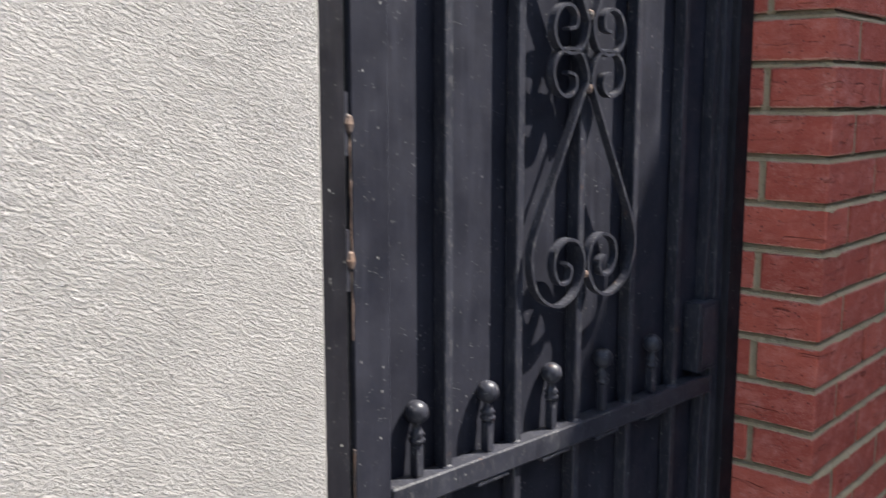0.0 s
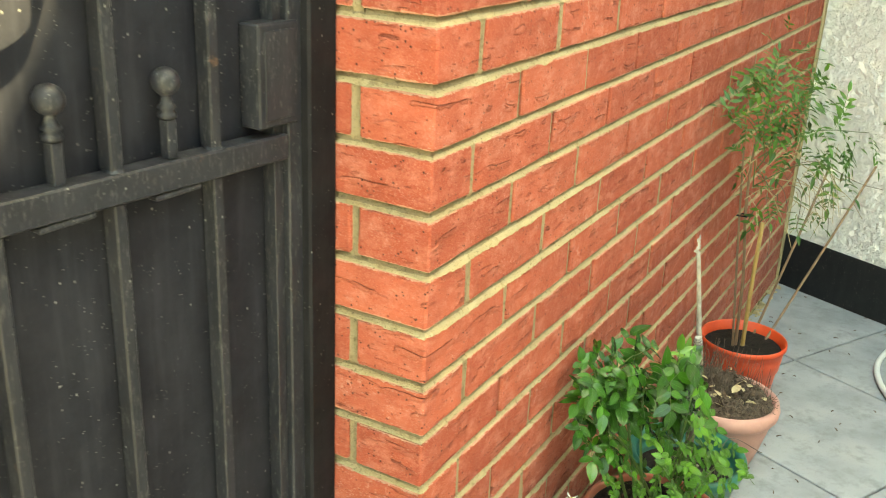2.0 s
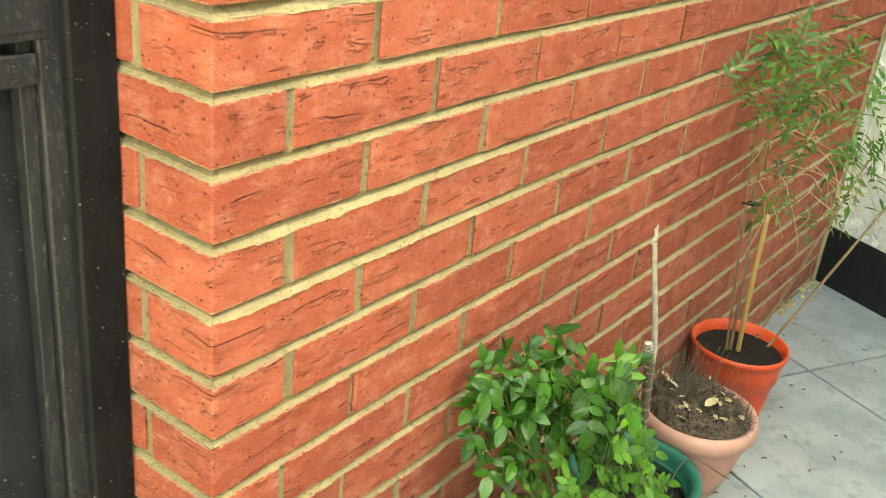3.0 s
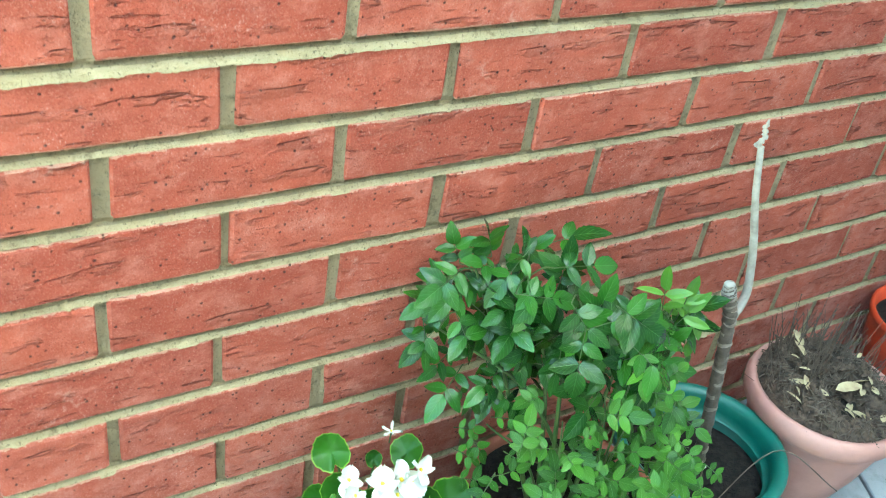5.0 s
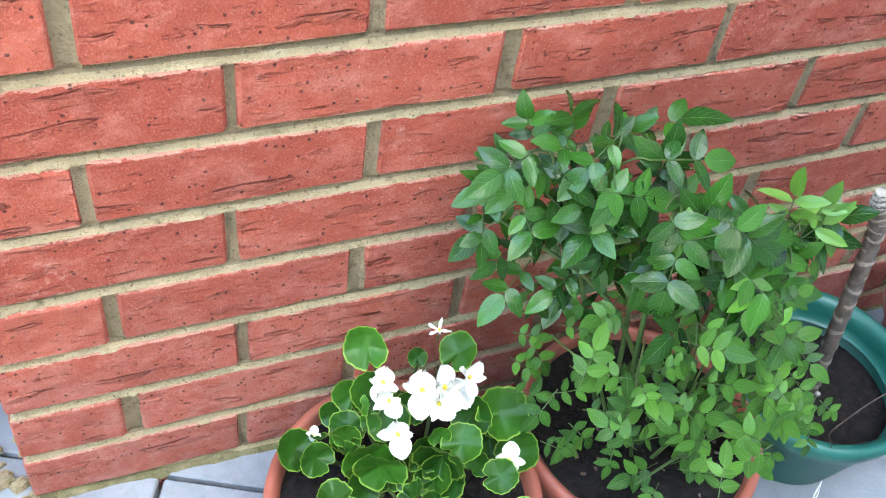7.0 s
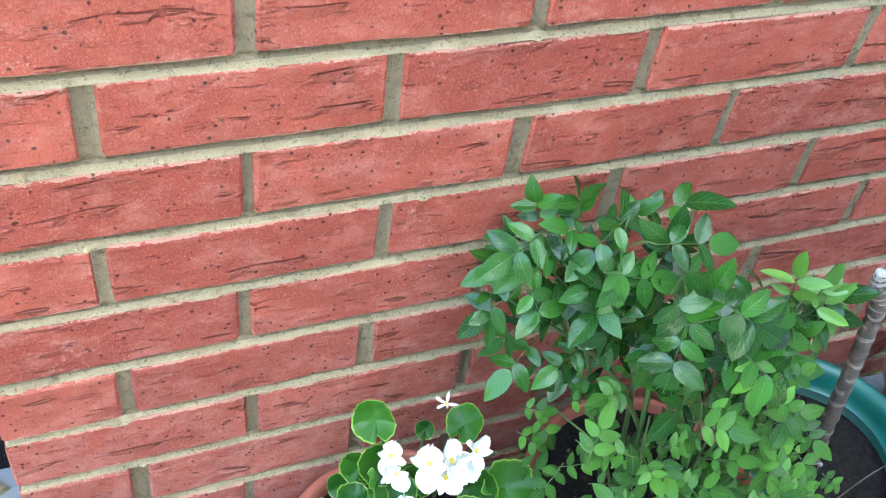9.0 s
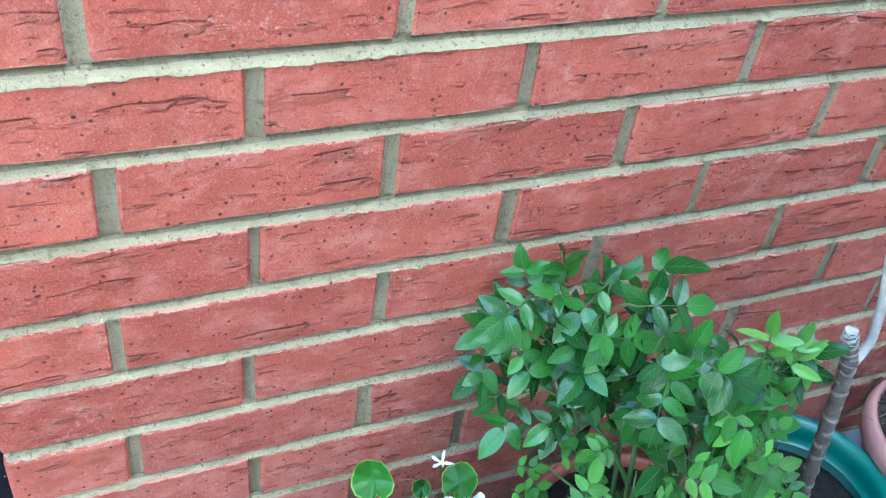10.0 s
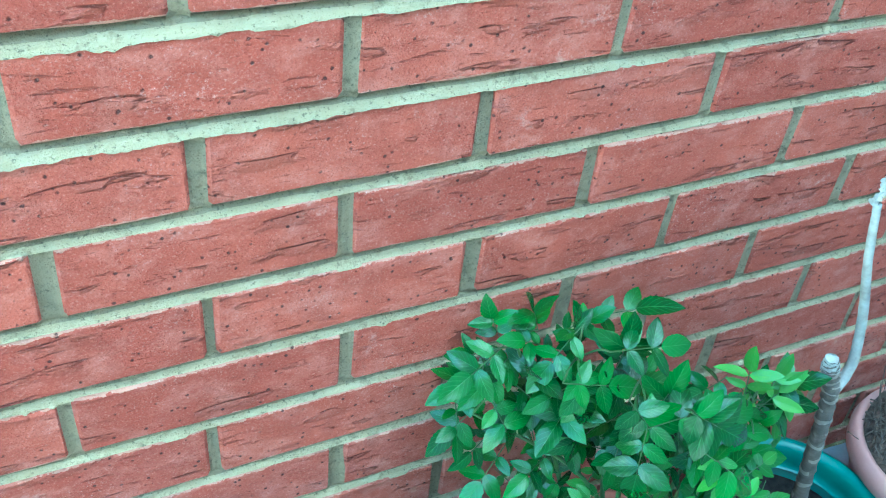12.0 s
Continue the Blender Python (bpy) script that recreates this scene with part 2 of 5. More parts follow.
def coarse_render_material():
    m = Mat("painted_textured_render", rough=0.85, spec=0.25)
    m.color(m.mix(m.ramp(m.noise(5, 4), (0.35, 0.0), (0.7, 1.0)), (0.74, 0.71, 0.70), (0.83, 0.80, 0.79)))
    drift = m.n("ShaderNodeVectorMath")
    nz = m.n("ShaderNodeTexNoise")
    nz.inputs["Scale"].default_value = 22
    m.link(m.co, nz.inputs["Vector"])
    sc = m.n("ShaderNodeVectorMath")
    sc.operation = "SCALE"
    sc.inputs["Scale"].default_value = 0.05
    m.link(nz.outputs["Color"], sc.inputs[0])
    m.link(m.co, drift.inputs[0])
    m.link(sc.outputs[0], drift.inputs[1])
    flakes = m.n("ShaderNodeTexVoronoi")
    flakes.inputs["Scale"].default_value = 24
    m.link(drift.outputs[0], flakes.inputs["Vector"])
    grey = m.n("ShaderNodeSeparateXYZ")
    m.link(flakes.outputs["Color"], grey.inputs[0])
    m.bump(grey.outputs[0], 0.010, 0.8)
    m.bump(m.ramp(m.noise(30, 6, 0.65), (0.40, 0.0), (0.62, 1.0)), 0.020, 0.9)
    m.bump(m.noise(140, 3), 0.003, 0.5)
    return m.m


def slab_material():
    m = Mat("grey_paving", rough=0.75, spec=0.3).shifted(5.0)
    c = m.mix(m.ramp(m.noise(7, 4, 0.6), (0.3, 0.0), (0.7, 1.0)), (0.178, 0.184, 0.202), (0.268, 0.276, 0.298))
    c = m.mix(m.ramp(m.noise(22, 6, 0.7), (0.50, 0.0), (0.70, 0.7)), c, (0.142, 0.144, 0.152))
    c = m.mix(m.ramp(m.noise(3.5, 5, 0.7), (0.56, 0.0), (0.68, 0.2)), c, (0.21, 0.195, 0.176))
    c = m.mix(m.ramp(m.noise(330, 2), (0.62, 0.0), (0.72, 0.5)), c, (0.15, 0.15, 0.15))
    m.color(c)
    m.bump(m.noise(180, 4, 0.65), 0.0012, 0.6)
    return m.m


BRICK = brick_material()
# one mortar in two tones: recess shade and skylight put into the colour
SHADED_MORTAR = mortar_material("shaded_mortar", (0.220, 0.172, 0.110), (0.275, 0.216, 0.138), (0.10, 0.074, 0.046), (0.28, 0.222, 0.142))
PALE_LIT_MORTAR = mortar_material("pale_lit_mortar", (0.325, 0.252, 0.152), (0.395, 0.312, 0.190), (0.17, 0.126, 0.072), (0.45, 0.37, 0.24))
MOSSY = mortar_material("mossy_mortar", (0.20, 0.165, 0.085), (0.135, 0.125, 0.05), (0.07, 0.072, 0.025), (0.36, 0.30, 0.19))
GATE_PAINT = paint_black("black_gloss_paint", base=(0.0095, 0.0098, 0.0135), rust=0.35, spec=0.18, rough=0.38, streak=0.22)
SHEET_PAINT = paint_black("black_sheet_paint", base=(0.0085, 0.0088, 0.0125), rough=0.48, spec=0.08)
FRAME_PAINT = paint_black("black_frame_paint", base=(0.0052, 0.0050, 0.0066), rough=0.5, spec=0.08)
PLINTH = paint_black("black_plinth_paint", base=(0.010, 0.010, 0.012), rough=0.55, spec=0.12, dusty=0.2)
RUSTY = plain("rusty_weld", (0.085, 0.05, 0.034), (0.02, 0.019, 0.019), 0.75, 60, 220, 0.002)
FINE_RENDER = fine_render_material()
COARSE_RENDER = coarse_render_material()
SLAB = slab_material()
SKY_BLOCK_RENDER = plain("sky_block_render", (0.27, 0.25, 0.23), (0.35, 0.33, 0.30), 0.9, 3, 60, 0.004)
GROUND = plain("weathered_concrete", (0.28, 0.275, 0.26), (0.38, 0.37, 0.35), 0.9, 4, 120, 0.002)
SOIL = plain("dark_potting_soil", (0.006, 0.005, 0.0048), (0.020, 0.0145, 0.012), 0.95, 120, 160, 0.006, 0.2)
GREEN_PLASTIC = plain("green_plastic", (0.007, 0.085, 0.066), (0.012, 0.115, 0.088), 0.38, 18, 400, 0.0003)
ORANGE_PLASTIC = plain("orange_plastic", (0.50, 0.048, 0.018), (0.58, 0.066, 0.026), 0.42, 14, 300, 0.0003)
TERRACOTTA = plain("pale_terracotta_plastic", (0.35, 0.165, 0.14), (0.43, 0.215, 0.185), 0.55, 16, 300, 0.0005)
BROWN_PLASTIC = plain("terracotta_brown_plastic", (0.25, 0.068, 0.045), (0.30, 0.09, 0.06), 0.5, 16, 300, 0.0004)
BARK = plain("grey_ringed_bark", (0.125, 0.095, 0.077), (0.055, 0.04, 0.033), 0.85, 75, 160, 0.003)
RING_SCAR = plain("pale_leaf_scar", (0.26, 0.21, 0.175), (0.16, 0.12, 0.10), 0.85, 75, 160, 0.002)
PALE_WOOD = plain("bleached_dead_wood", (0.36, 0.325, 0.285), (0.20, 0.17, 0.148), 0.85, 60, 200, 0.002)
DRY_TWIG = plain("dry_brown_twig", (0.060, 0.040, 0.030), (0.135, 0.098, 0.078), 0.9, 60, 200, 0.001)
LITTER = plain("crumbled_leaf_litter", (0.022, 0.013, 0.0095), (0.120, 0.076, 0.055), 0.95, 90, 260, 0.004)
DRY_LEAF = plain("dry_pale_leaf", (0.42, 0.34, 0.20), (0.26, 0.18, 0.11), 0.8, 60, 200, 0.001)
CANE = plain("bamboo_cane", (0.36, 0.23, 0.09), (0.27, 0.17, 0.07), 0.5, 30, 200, 0.0006)
DARK_CANE = plain("brown_plant_cane", (0.17, 0.10, 0.06), (0.10, 0.065, 0.045), 0.7, 40, 200, 0.0008)
STEM = plain("green_stem", (0.034, 0.085, 0.018), (0.060, 0.078, 0.022), 0.55, 60, 200, 0.0006)
ROSE_LEAF = leaf_material("rose_leaf", (0.0040, 0.025, 0.0050), (0.027, 0.105, 0.010), gloss=0.26, vein=(0.12, 0.25, 0.08), through_light=0.06, shine=0.32)
LOW_LEAF = leaf_material("small_rose_leaf", (0.007, 0.037, 0.0055), (0.056, 0.145, 0.018), gloss=0.36, vein=(0.14, 0.28, 0.09), through_light=0.09, shine=0.18)
FRESH_LEAF = leaf_material("fresh_rose_leaf", (0.016, 0.070, 0.010), (0.080, 0.205, 0.026), gloss=0.34, vein=(0.16, 0.32, 0.09), through_light=0.10, shine=0.22)
YOUNG_LEAF = leaf_material("young_rose_leaf", (0.06, 0.165, 0.024), (0.14, 0.285, 0.045), gloss=0.30, through_light=0.2)
BEGONIA_LEAF = leaf_material("begonia_leaf", (0.007, 0.040, 0.004), (0.026, 0.098, 0.009), gloss=0.40, through_light=0.07, edge=(0.24, 0.36, 0.06), ribs=0.0, shine=0.24)
FEATHER_LEAF = leaf_material("feathery_leaf", (0.008, 0.038, 0.013), (0.060, 0.135, 0.022), through_light=0.16, shine=0.25)
PETAL = plain("white_petal", (0.55, 0.535, 0.475), (0.63, 0.615, 0.555), 0.5, 40, 300, 0.0004)
POLLEN = plain("yellow_stamen", (0.75, 0.50, 0.05), (0.85, 0.60, 0.08), 0.7, 60, 500, 0.001)
HOSE = plain("grey_hose", (0.55, 0.55, 0.54), (0.45, 0.45, 0.44), 0.4, 20, 300, 0.0003)
CHROME = plain("dull_metal", (0.60, 0.60, 0.60), (0.45, 0.45, 0.45), 0.35, 40, 300, 0.0003, metal=1.0)
PAPER = plain("white_paper_tag", (0.78, 0.78, 0.76), (0.70, 0.70, 0.69), 0.6, 30, 300, 0.0002)


# ---- mesh helpers ----
def mesh_of(name, bm, material, smooth=False):
    me = bpy.data.meshes.new(name)
    bm.normal_update()
    bm.to_mesh(me)
    bm.free()
    me.materials.append(material)
    if smooth:
        for p in me.polygons:
            p.use_smooth = True
    return me


def part(name, bm, material, parent=None, label="", smooth=False):
    ob = new(name, mesh_of(name, bm, material, smooth))
    ob.parent = parent
    return tagged(ob, label)


def thing(name, label, category, at=(0, 0, 0), rz=0.0, group="", kind=""):
    ob = new(name)
    ob.matrix_world = pose(*at, 0, 0, rz)
    return tagged(ob, label, category, group, kind)


def add_box(bm, x0, x1, y0, y1, z0, z1, bevel=0.0, m=None):
    res = bmesh.ops.create_cube(bm, size=1.0)
    vs = res["verts"]
    for v in vs:
        v.co = Vector(((x0 + x1) / 2 + v.co.x * (x1 - x0), (y0 + y1) / 2 + v.co.y * (y1 - y0), (z0 + z1) / 2 + v.co.z * (z1 - z0)))
    if m is not None:
        for v in vs:
            v.co = m @ v.co
    if bevel:
        es = list({e for v in vs for e in v.link_edges})
        bmesh.ops.bevel(bm, geom=es, offset=bevel, segments=1, affect="EDGES")
    return bm


def box(x0, x1, y0, y1, z0, z1, bevel=0.0, m=None):
    return add_box(bmesh.new(), x0, x1, y0, y1, z0, z1, bevel, m)


def lathe(profile, steps=40, wobble=0.0, seed=0, bm=None, at=(0, 0, 0)):
    """profile: (radius, height) from one end to the other."""
    bm = bm or bmesh.new()
    rnd = random.Random(seed)
    ph = rnd.uniform(0, 6)
    rings = []
    for r, z in profile:
        if r <= 1e-6:
            rings.append([bm.verts.new((at[0], at[1], at[2] + z))])
        else:
            rings.append([bm.verts.new((at[0] + r * (1 + wobble * math.sin(2 * a + ph)) * math.cos(a), at[1] + r * (1 + wobble * math.sin(2 * a + ph)) * math.sin(a), at[2] + z)) for a in (2 * math.pi * i / steps for i in range(steps))])
    for p, q in zip(rings, rings[1:]):
        for i in range(steps):
            k = (i + 1) % steps
            if len(p) == 1 and len(q) == 1:
                continue
            if len(p) == 1:
                bm.faces.new((p[0], q[k], q[i]))
            elif len(q) == 1:
                bm.faces.new((p[i], p[k], q[0]))
            else:
                bm.faces.new((p[i], p[k], q[k], q[i]))
    bmesh.ops.recalc_face_normals(bm, faces=bm.faces)
    return bm


def smooth_line(points, per=6):
    """Catmull-Rom through the points."""
    pts = [Vector(p) for p in points]
    pts = [pts[0] * 2 - pts[1], *pts, pts[-1] * 2 - pts[-2]]
    out = []
    for a, b, c, d in zip(pts, pts[1:], pts[2:], pts[3:]):
        for i in range(per):
            t = i / per
            out.append(0.5 * (2 * b + (c - a) * t + (2 * a - 5 * b + 4 * c - d) * t * t + (3 * b - a - 3 * c + d) * t ** 3))
    out.append(pts[-2])
    return out


def tube(points, radii, sides=7, bm=None, rough=0.0, seed=0):
    """A tapered round rod along the points."""
    bm = bm or bmesh.new()
    rnd = random.Random(seed)
    pts = [Vector(p) for p in points]
    n = len(pts)
    rings = []
    side = None
    for i, p in enumerate(pts):
        d = (pts[min(i + 1, n - 1)] - pts[max(i - 1, 0)]).normalized()
        if side is None:
            side = d.orthogonal().normalized()
        side = (side - d * side.dot(d)).normalized()
        up = d.cross(side)
        r = radii if isinstance(radii, (int, float)) else radii[i] if len(radii) == n > 2 else radii[0] + (radii[1] - radii[0]) * i / (n - 1)
        rings.append([bm.verts.new(p + (side * math.cos(a) + up * math.sin(a)) * r * (1 + rnd.uniform(-rough, rough))) for a in (2 * math.pi * k / sides for k in range(sides))])
    for p, q in zip(rings, rings[1:]):
        for k in range(sides):
            l = (k + 1) % sides
            bm.faces.new((p[k], p[l], q[l], q[k]))
    bm.faces.new(rings[0][::-1])
    bm.faces.new(rings[-1])
    return bm


def strip(points, width, thick, bm=None):
    """A flat iron strip in the xz plane along the points, its width along y."""
    bm = bm or bmesh.new()
    pts = [Vector(p) for p in points]
    n = len(pts)
    rings = []
    for i, p in enumerate(pts):
        d = (pts[min(i + 1, n - 1)] - pts[max(i - 1, 0)]).normalized()
        nn = Vector((d.z, 0, -d.x)) * thick / 2
        w = Vector((0, width / 2, 0))
        rings.append([bm.verts.new(p + nn - w), bm.verts.new(p + nn + w), bm.verts.new(p - nn + w), bm.verts.new(p - nn - w)])
    for p, q in zip(rings, rings[1:]):
        for k in range(4):
            l = (k + 1) % 4
            bm.faces.new((p[k], p[l], q[l], q[k]))
    bm.faces.new(rings[0][::-1])
    bm.faces.new(rings[-1])
    bmesh.ops.recalc_face_normals(bm, faces=bm.faces)
    return bm


def floor_z(x):
    """The patio falls gently away from the gate."""
    return -0.038 * x


# ---- large structure ----
ROW0, GAUGE, BRICK_H, BRICK_L, BRICK_W, JOINT = 0.7435, 0.075, 0.0635, 0.215, 0.1025, 0.010
# how far the upright joints of some courses stray from the bond, in millimetres
BOND_STRAY = {-2: (-9, 0, -3, 0), -1: (-2, -3, -3, -3), 0: (-4, -1, 1, 4, 4), 2: (1, 0, -1, 3), 3: (2, 4, -6, -7), 4: (-2, 5, 3, 5), 5: (-4, -2)}
WALL_END_X = 2.44
WALL_TOP = ROW0 + 19 * GAUGE

GROUND_X = (-400, -60, -6, 6, 60, 400)
bm = bmesh.new()
grid = [[bm.verts.new((x, y, floor_z(max(-6, min(6, x))) - 0.045)) for x in GROUND_X] for y in (-400, -20, 20, 400)]
for lo, hi in zip(grid, grid[1:]):
    for i in range(len(GROUND_X) - 1):
        bm.faces.new((lo[i], lo[i + 1], hi[i + 1], hi[i]))
ground = tagged(part("ground", bm, GROUND), "weathered concrete ground around the patio", "ground", kind="structure")

# the rendered garden wall beside the gate
bm = box(-5.0, -0.958, 0.092, 0.33, -0.05, 2.6, 0.012)
wall_left = tagged(part("wall_left", bm, FINE_RENDER), "sunlit off-white wall with a fine sandy render", "wall", kind="structure")

# the house wall across the end of the patio, at a slant
DOWN = Vector((-0.42, -0.907, 0)).normalized()
OUT = Vector((-DOWN.y, DOWN.x, 0))
HOUSE_AT = Vector((2.44, -0.010, 0))
HOUSE_TOP = 5.6
house_m = Matrix(((DOWN.x, OUT.x, 0, HOUSE_AT.x), (DOWN.y, OUT.y, 0, HOUSE_AT.y), (0, 0, 1, 0), (0, 0, 0, 1)))
bm = box(-2.0, 2.5, 0.0, 2.0, -0.3, HOUSE_TOP, 0.0, house_m)
wall_end = tagged(part("wall_end", bm, COARSE_RENDER), "white house wall with thick textured render", "wall", kind="structure")
bm = box(0.0, 2.5, -0.012, -0.002, -0.25, 0.088, 0.003, house_m)
plinth = tagged(part("baseboard", bm, PLINTH), "black painted plinth along the white wall", "plinth", kind="structure")


# unseen wall, added so light on brick and gate comes mostly from above
bm = box(-6.0, 5.0, -2.95, -2.75, -0.25, 3.4, 0.01)
wall_south = tagged(part("wall_south", bm, SKY_BLOCK_RENDER), "plain unseen wall added to cut low sky light", "wall", kind="structure")


def upright_joints(n):
    """The upright joints of a course along the long face: where each begins and ends."""
    rnd = random.Random(300 + n)
    stray = BOND_STRAY.get(n, ())
    first = BRICK_L if n % 2 else BRICK_W
    made = []
    for k in range(11):
        at = first + k * (BRICK_L + JOINT) + (stray[k] / 1000 if k < len(stray) else rnd.uniform(-0.003, 0.003))
        if at < WALL_END_X:
            made.append((at, at + rnd.uniform(0.0095, 0.0165)))
    return made


def mortar_mesh():
    bm = box(0.0145, 2.62, 0.0145, 0.21, -0.25, WALL_TOP)
    for n in range(-19, 12):
        zt = ROW0 - GAUGE * n
        for face in (0, 1):
            length = 2.56 if face == 0 else 0.2
            steps = int(length / 0.004)
            cols = []
            for i in range(steps + 1):
                s = 0.0012 + length * i / steps
                a = noise.noise((s * 26, zt * 40, face * 9.0))
                b = noise.noise((s * 110, zt * 55 + 7, face * 5.0)) + 0.6 * noise.noise((s * 290, zt * 75 + 3, face * 3.0))
                slob = max(0.0, a - 0.30) * 0.004 + max(0.0, b - 0.2) * 0.0010
                if face == 0 and n in (-8, -6, -5, -3):
                    slob += 0.0035 * max(0.0, a + 0.15)
                if face == 0 and n in (0, 1):
                    slob += 0.0066 * max(0.0, 1 - s / 0.75) * min(1.0, s / 0.06) * (0.55 + 0.5 * a + 0.35 * b)
                ring = []
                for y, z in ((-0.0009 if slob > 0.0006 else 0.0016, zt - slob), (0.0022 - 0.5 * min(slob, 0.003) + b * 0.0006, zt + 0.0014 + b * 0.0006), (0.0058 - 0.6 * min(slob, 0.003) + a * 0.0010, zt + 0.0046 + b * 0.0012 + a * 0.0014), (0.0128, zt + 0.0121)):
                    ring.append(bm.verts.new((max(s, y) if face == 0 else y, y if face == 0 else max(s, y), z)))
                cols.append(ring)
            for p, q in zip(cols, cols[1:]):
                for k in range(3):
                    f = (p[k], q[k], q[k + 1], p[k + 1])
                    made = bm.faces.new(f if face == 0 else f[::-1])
                    # lit tone on the lip and pale smears, painted shade under the upper brick
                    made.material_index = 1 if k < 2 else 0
    # upright joints, slightly hollow
    rnd = random.Random(14)
    for n in range(-19, 12):
        z1 = ROW0 - GAUGE * n
        back = (BRICK_W if n % 2 else BRICK_L)
        for left, right, face in [(*j, 0) for j in upright_joints(n)] + [(back, back + 0.012, 1)]:
            d = rnd.uniform(0.0030, 0.0058)
            cols = []
            for at, y in ((left - 0.0015, d - 0.0012), (left + 0.0035, d + 0.0012), (right - 0.0035, d + 0.0012), (right + 0.0015, d - 0.0012)):
                cols.append([bm.verts.new((at, y + e, z) if face == 0 else (y + e, at, z)) for z, e in ((z1 - BRICK_H - 0.006, 0.004), (z1 - BRICK_H + 0.002, 0.0), (z1 - 0.004, 0.0), (z1 + 0.002, 0.002))])
            for p, q in zip(cols, cols[1:]):
                for k in range(3):
                    f = (p[k], q[k], q[k + 1], p[k + 1])
                    bm.faces.new(f if face == 0 else f[::-1])
    return bm


brick_wall = tagged(part("wall_north", mortar_mesh(), SHADED_MORTAR), "red brick garden wall in stretcher bond with struck mortar joints", "wall", kind="structure")


brick_wall.data.materials.append(PALE_LIT_MORTAR)
part("mortar_fillet", box(2.405, 2.45, -0.007, 0.0, -0.12, WALL_TOP, 0.002), PALE_LIT_MORTAR, brick_wall)


def foot_fillet():
    """A rough skirt of mortar between the lowest bricks and the paving."""
    bm = bmesh.new()
    cols = []
    for i in range(241):
        x = 0.004 + 2.39 * i / 240
        a, b = noise.noise((x * 18, 3.1, 0)), noise.noise((x * 70, 8.4, 0))
        out = 0.005 + 0.004 * a + 0.002 * b
        cols.append([bm.verts.new(p) for p in ((x, 0.004, floor_z(x) + 0.003 + 0.004 * a + 0.002 * b), (x, -out * 0.55, floor_z(x) + 0.002 + 0.001 * b), (x, -out, floor_z(x) - 0.004))])
    for p, q in zip(cols, cols[1:]):
        for k in range(2):
            bm.faces.new((p[k], p[k + 1], q[k + 1], q[k]))
    return bm


part("mortar_skirt", foot_fillet(), MOSSY, brick_wall, "rough mossy mortar at the foot of the wall", smooth=True)


def brick_mesh(seed):
    """A brick with worn arrises that wander a little along its length."""
    rnd = random.Random(seed)
    l, w, h, c = BRICK_L / 2, BRICK_W / 2, BRICK_H / 2, 0.0024
    bm = bmesh.new()
    rings = []
    for i in range(8):
        x = (-l, -l + c, -l * 0.66, -l * 0.22, l * 0.22, l * 0.66, l - c, l)[i]
        inset = c if i in (0, 7) else 0.0
        ring = []
        for y, z in ((-w, -h + c), (-w, h - c), (-w + c, h), (w - c, h), (w, h - c), (w, -h + c), (w - c, -h), (-w + c, -h)):
            y -= math.copysign(inset, y)
            z -= math.copysign(inset, z)
            ring.append(bm.verts.new((x + rnd.uniform(-1, 1) * 0.0010, y + rnd.uniform(-1, 1) * 0.0005, z + rnd.uniform(-1, 1) * 0.0011)))
        rings.append(ring)
    for p, q in zip(rings, rings[1:]):
        for k in range(8):
            m = (k + 1) % 8
            bm.faces.new((p[k], q[k], q[m], p[m]))
    bm.faces.new(rings[0])
    bm.faces.new(rings[-1][::-1])
    bmesh.ops.recalc_face_normals(bm, faces=bm.faces)
    return bm


BRICK_MESHES = [mesh_of("brick", brick_mesh(i), BRICK) for i in range(10)]


def lay_bricks():
    """Poses of all bricks: the long face runs along x, the return along y."""
    rnd = random.Random(4)
    laid = []
    for n in range(-18, 12):
        zc = ROW0 - GAUGE * n - BRICK_H / 2
        joints = upright_joints(n)
        ends = [j[0] for j in joints[1:]] + [joints[-1][1] + BRICK_L]
        spots = [((start + end) / 2, BRICK_W / 2, 0, (end - start) / BRICK_L, 1) for (_, start), end in zip(joints, ends)]
        corner = joints[0][0]
        if n % 2:
            spots.append((corner / 2, BRICK_W / 2, 0, corner / BRICK_L, 1))
            spots.append((BRICK_W / 2, BRICK_W + 0.012 + BRICK_L / 2, 90, 1, 1))
        else:
            spots.append((corner / 2, BRICK_L / 2, 90, 1, corner / BRICK_W))
        for px, py, rz, sx, sy in spots:
            flip = rnd.choice((0, 180))
            m = pose(px, py + rnd.uniform(-0.5, 1) * 0.0009, zc + rnd.uniform(-1, 1) * 0.0008, rnd.uniform(-0.4, 0.4), rnd.uniform(-0.25, 0.25), rz + flip + rnd.uniform(-0.25, 0.25))
            laid.append((n, m @ Matrix.Diagonal((sx, sy, 1, 1))))
    return laid


# ---- the gate ----
HINGE = Vector((-0.862, 0.187, 0.0))
GATE_TURN = -1.9
RAIL_FALL = -0.027


def gx(x):
    """Along the gate from its hinge, for a place along the wall."""
    return x - HINGE.x


def rail_z(u):
    return 0.9375 + RAIL_FALL * (u - 0.06)


gate_frame = thing("gate_frame", "black steel gate posts fixed between render and brick", "gate frame")
part("post", box(-0.985, -0.866, 0.168, 0.225, 0.03, 2.06, 0.003), FRAME_PAINT, gate_frame)
part("post", box(-0.053, -0.0005, 0.134, 0.160, -0.02, 2.06, 0.003), FRAME_PAINT, gate_frame)
part("head", box(-0.985, -0.0005, 0.150, 0.200, 2.062, 2.10, 0.003), FRAME_PAINT, gate_frame)
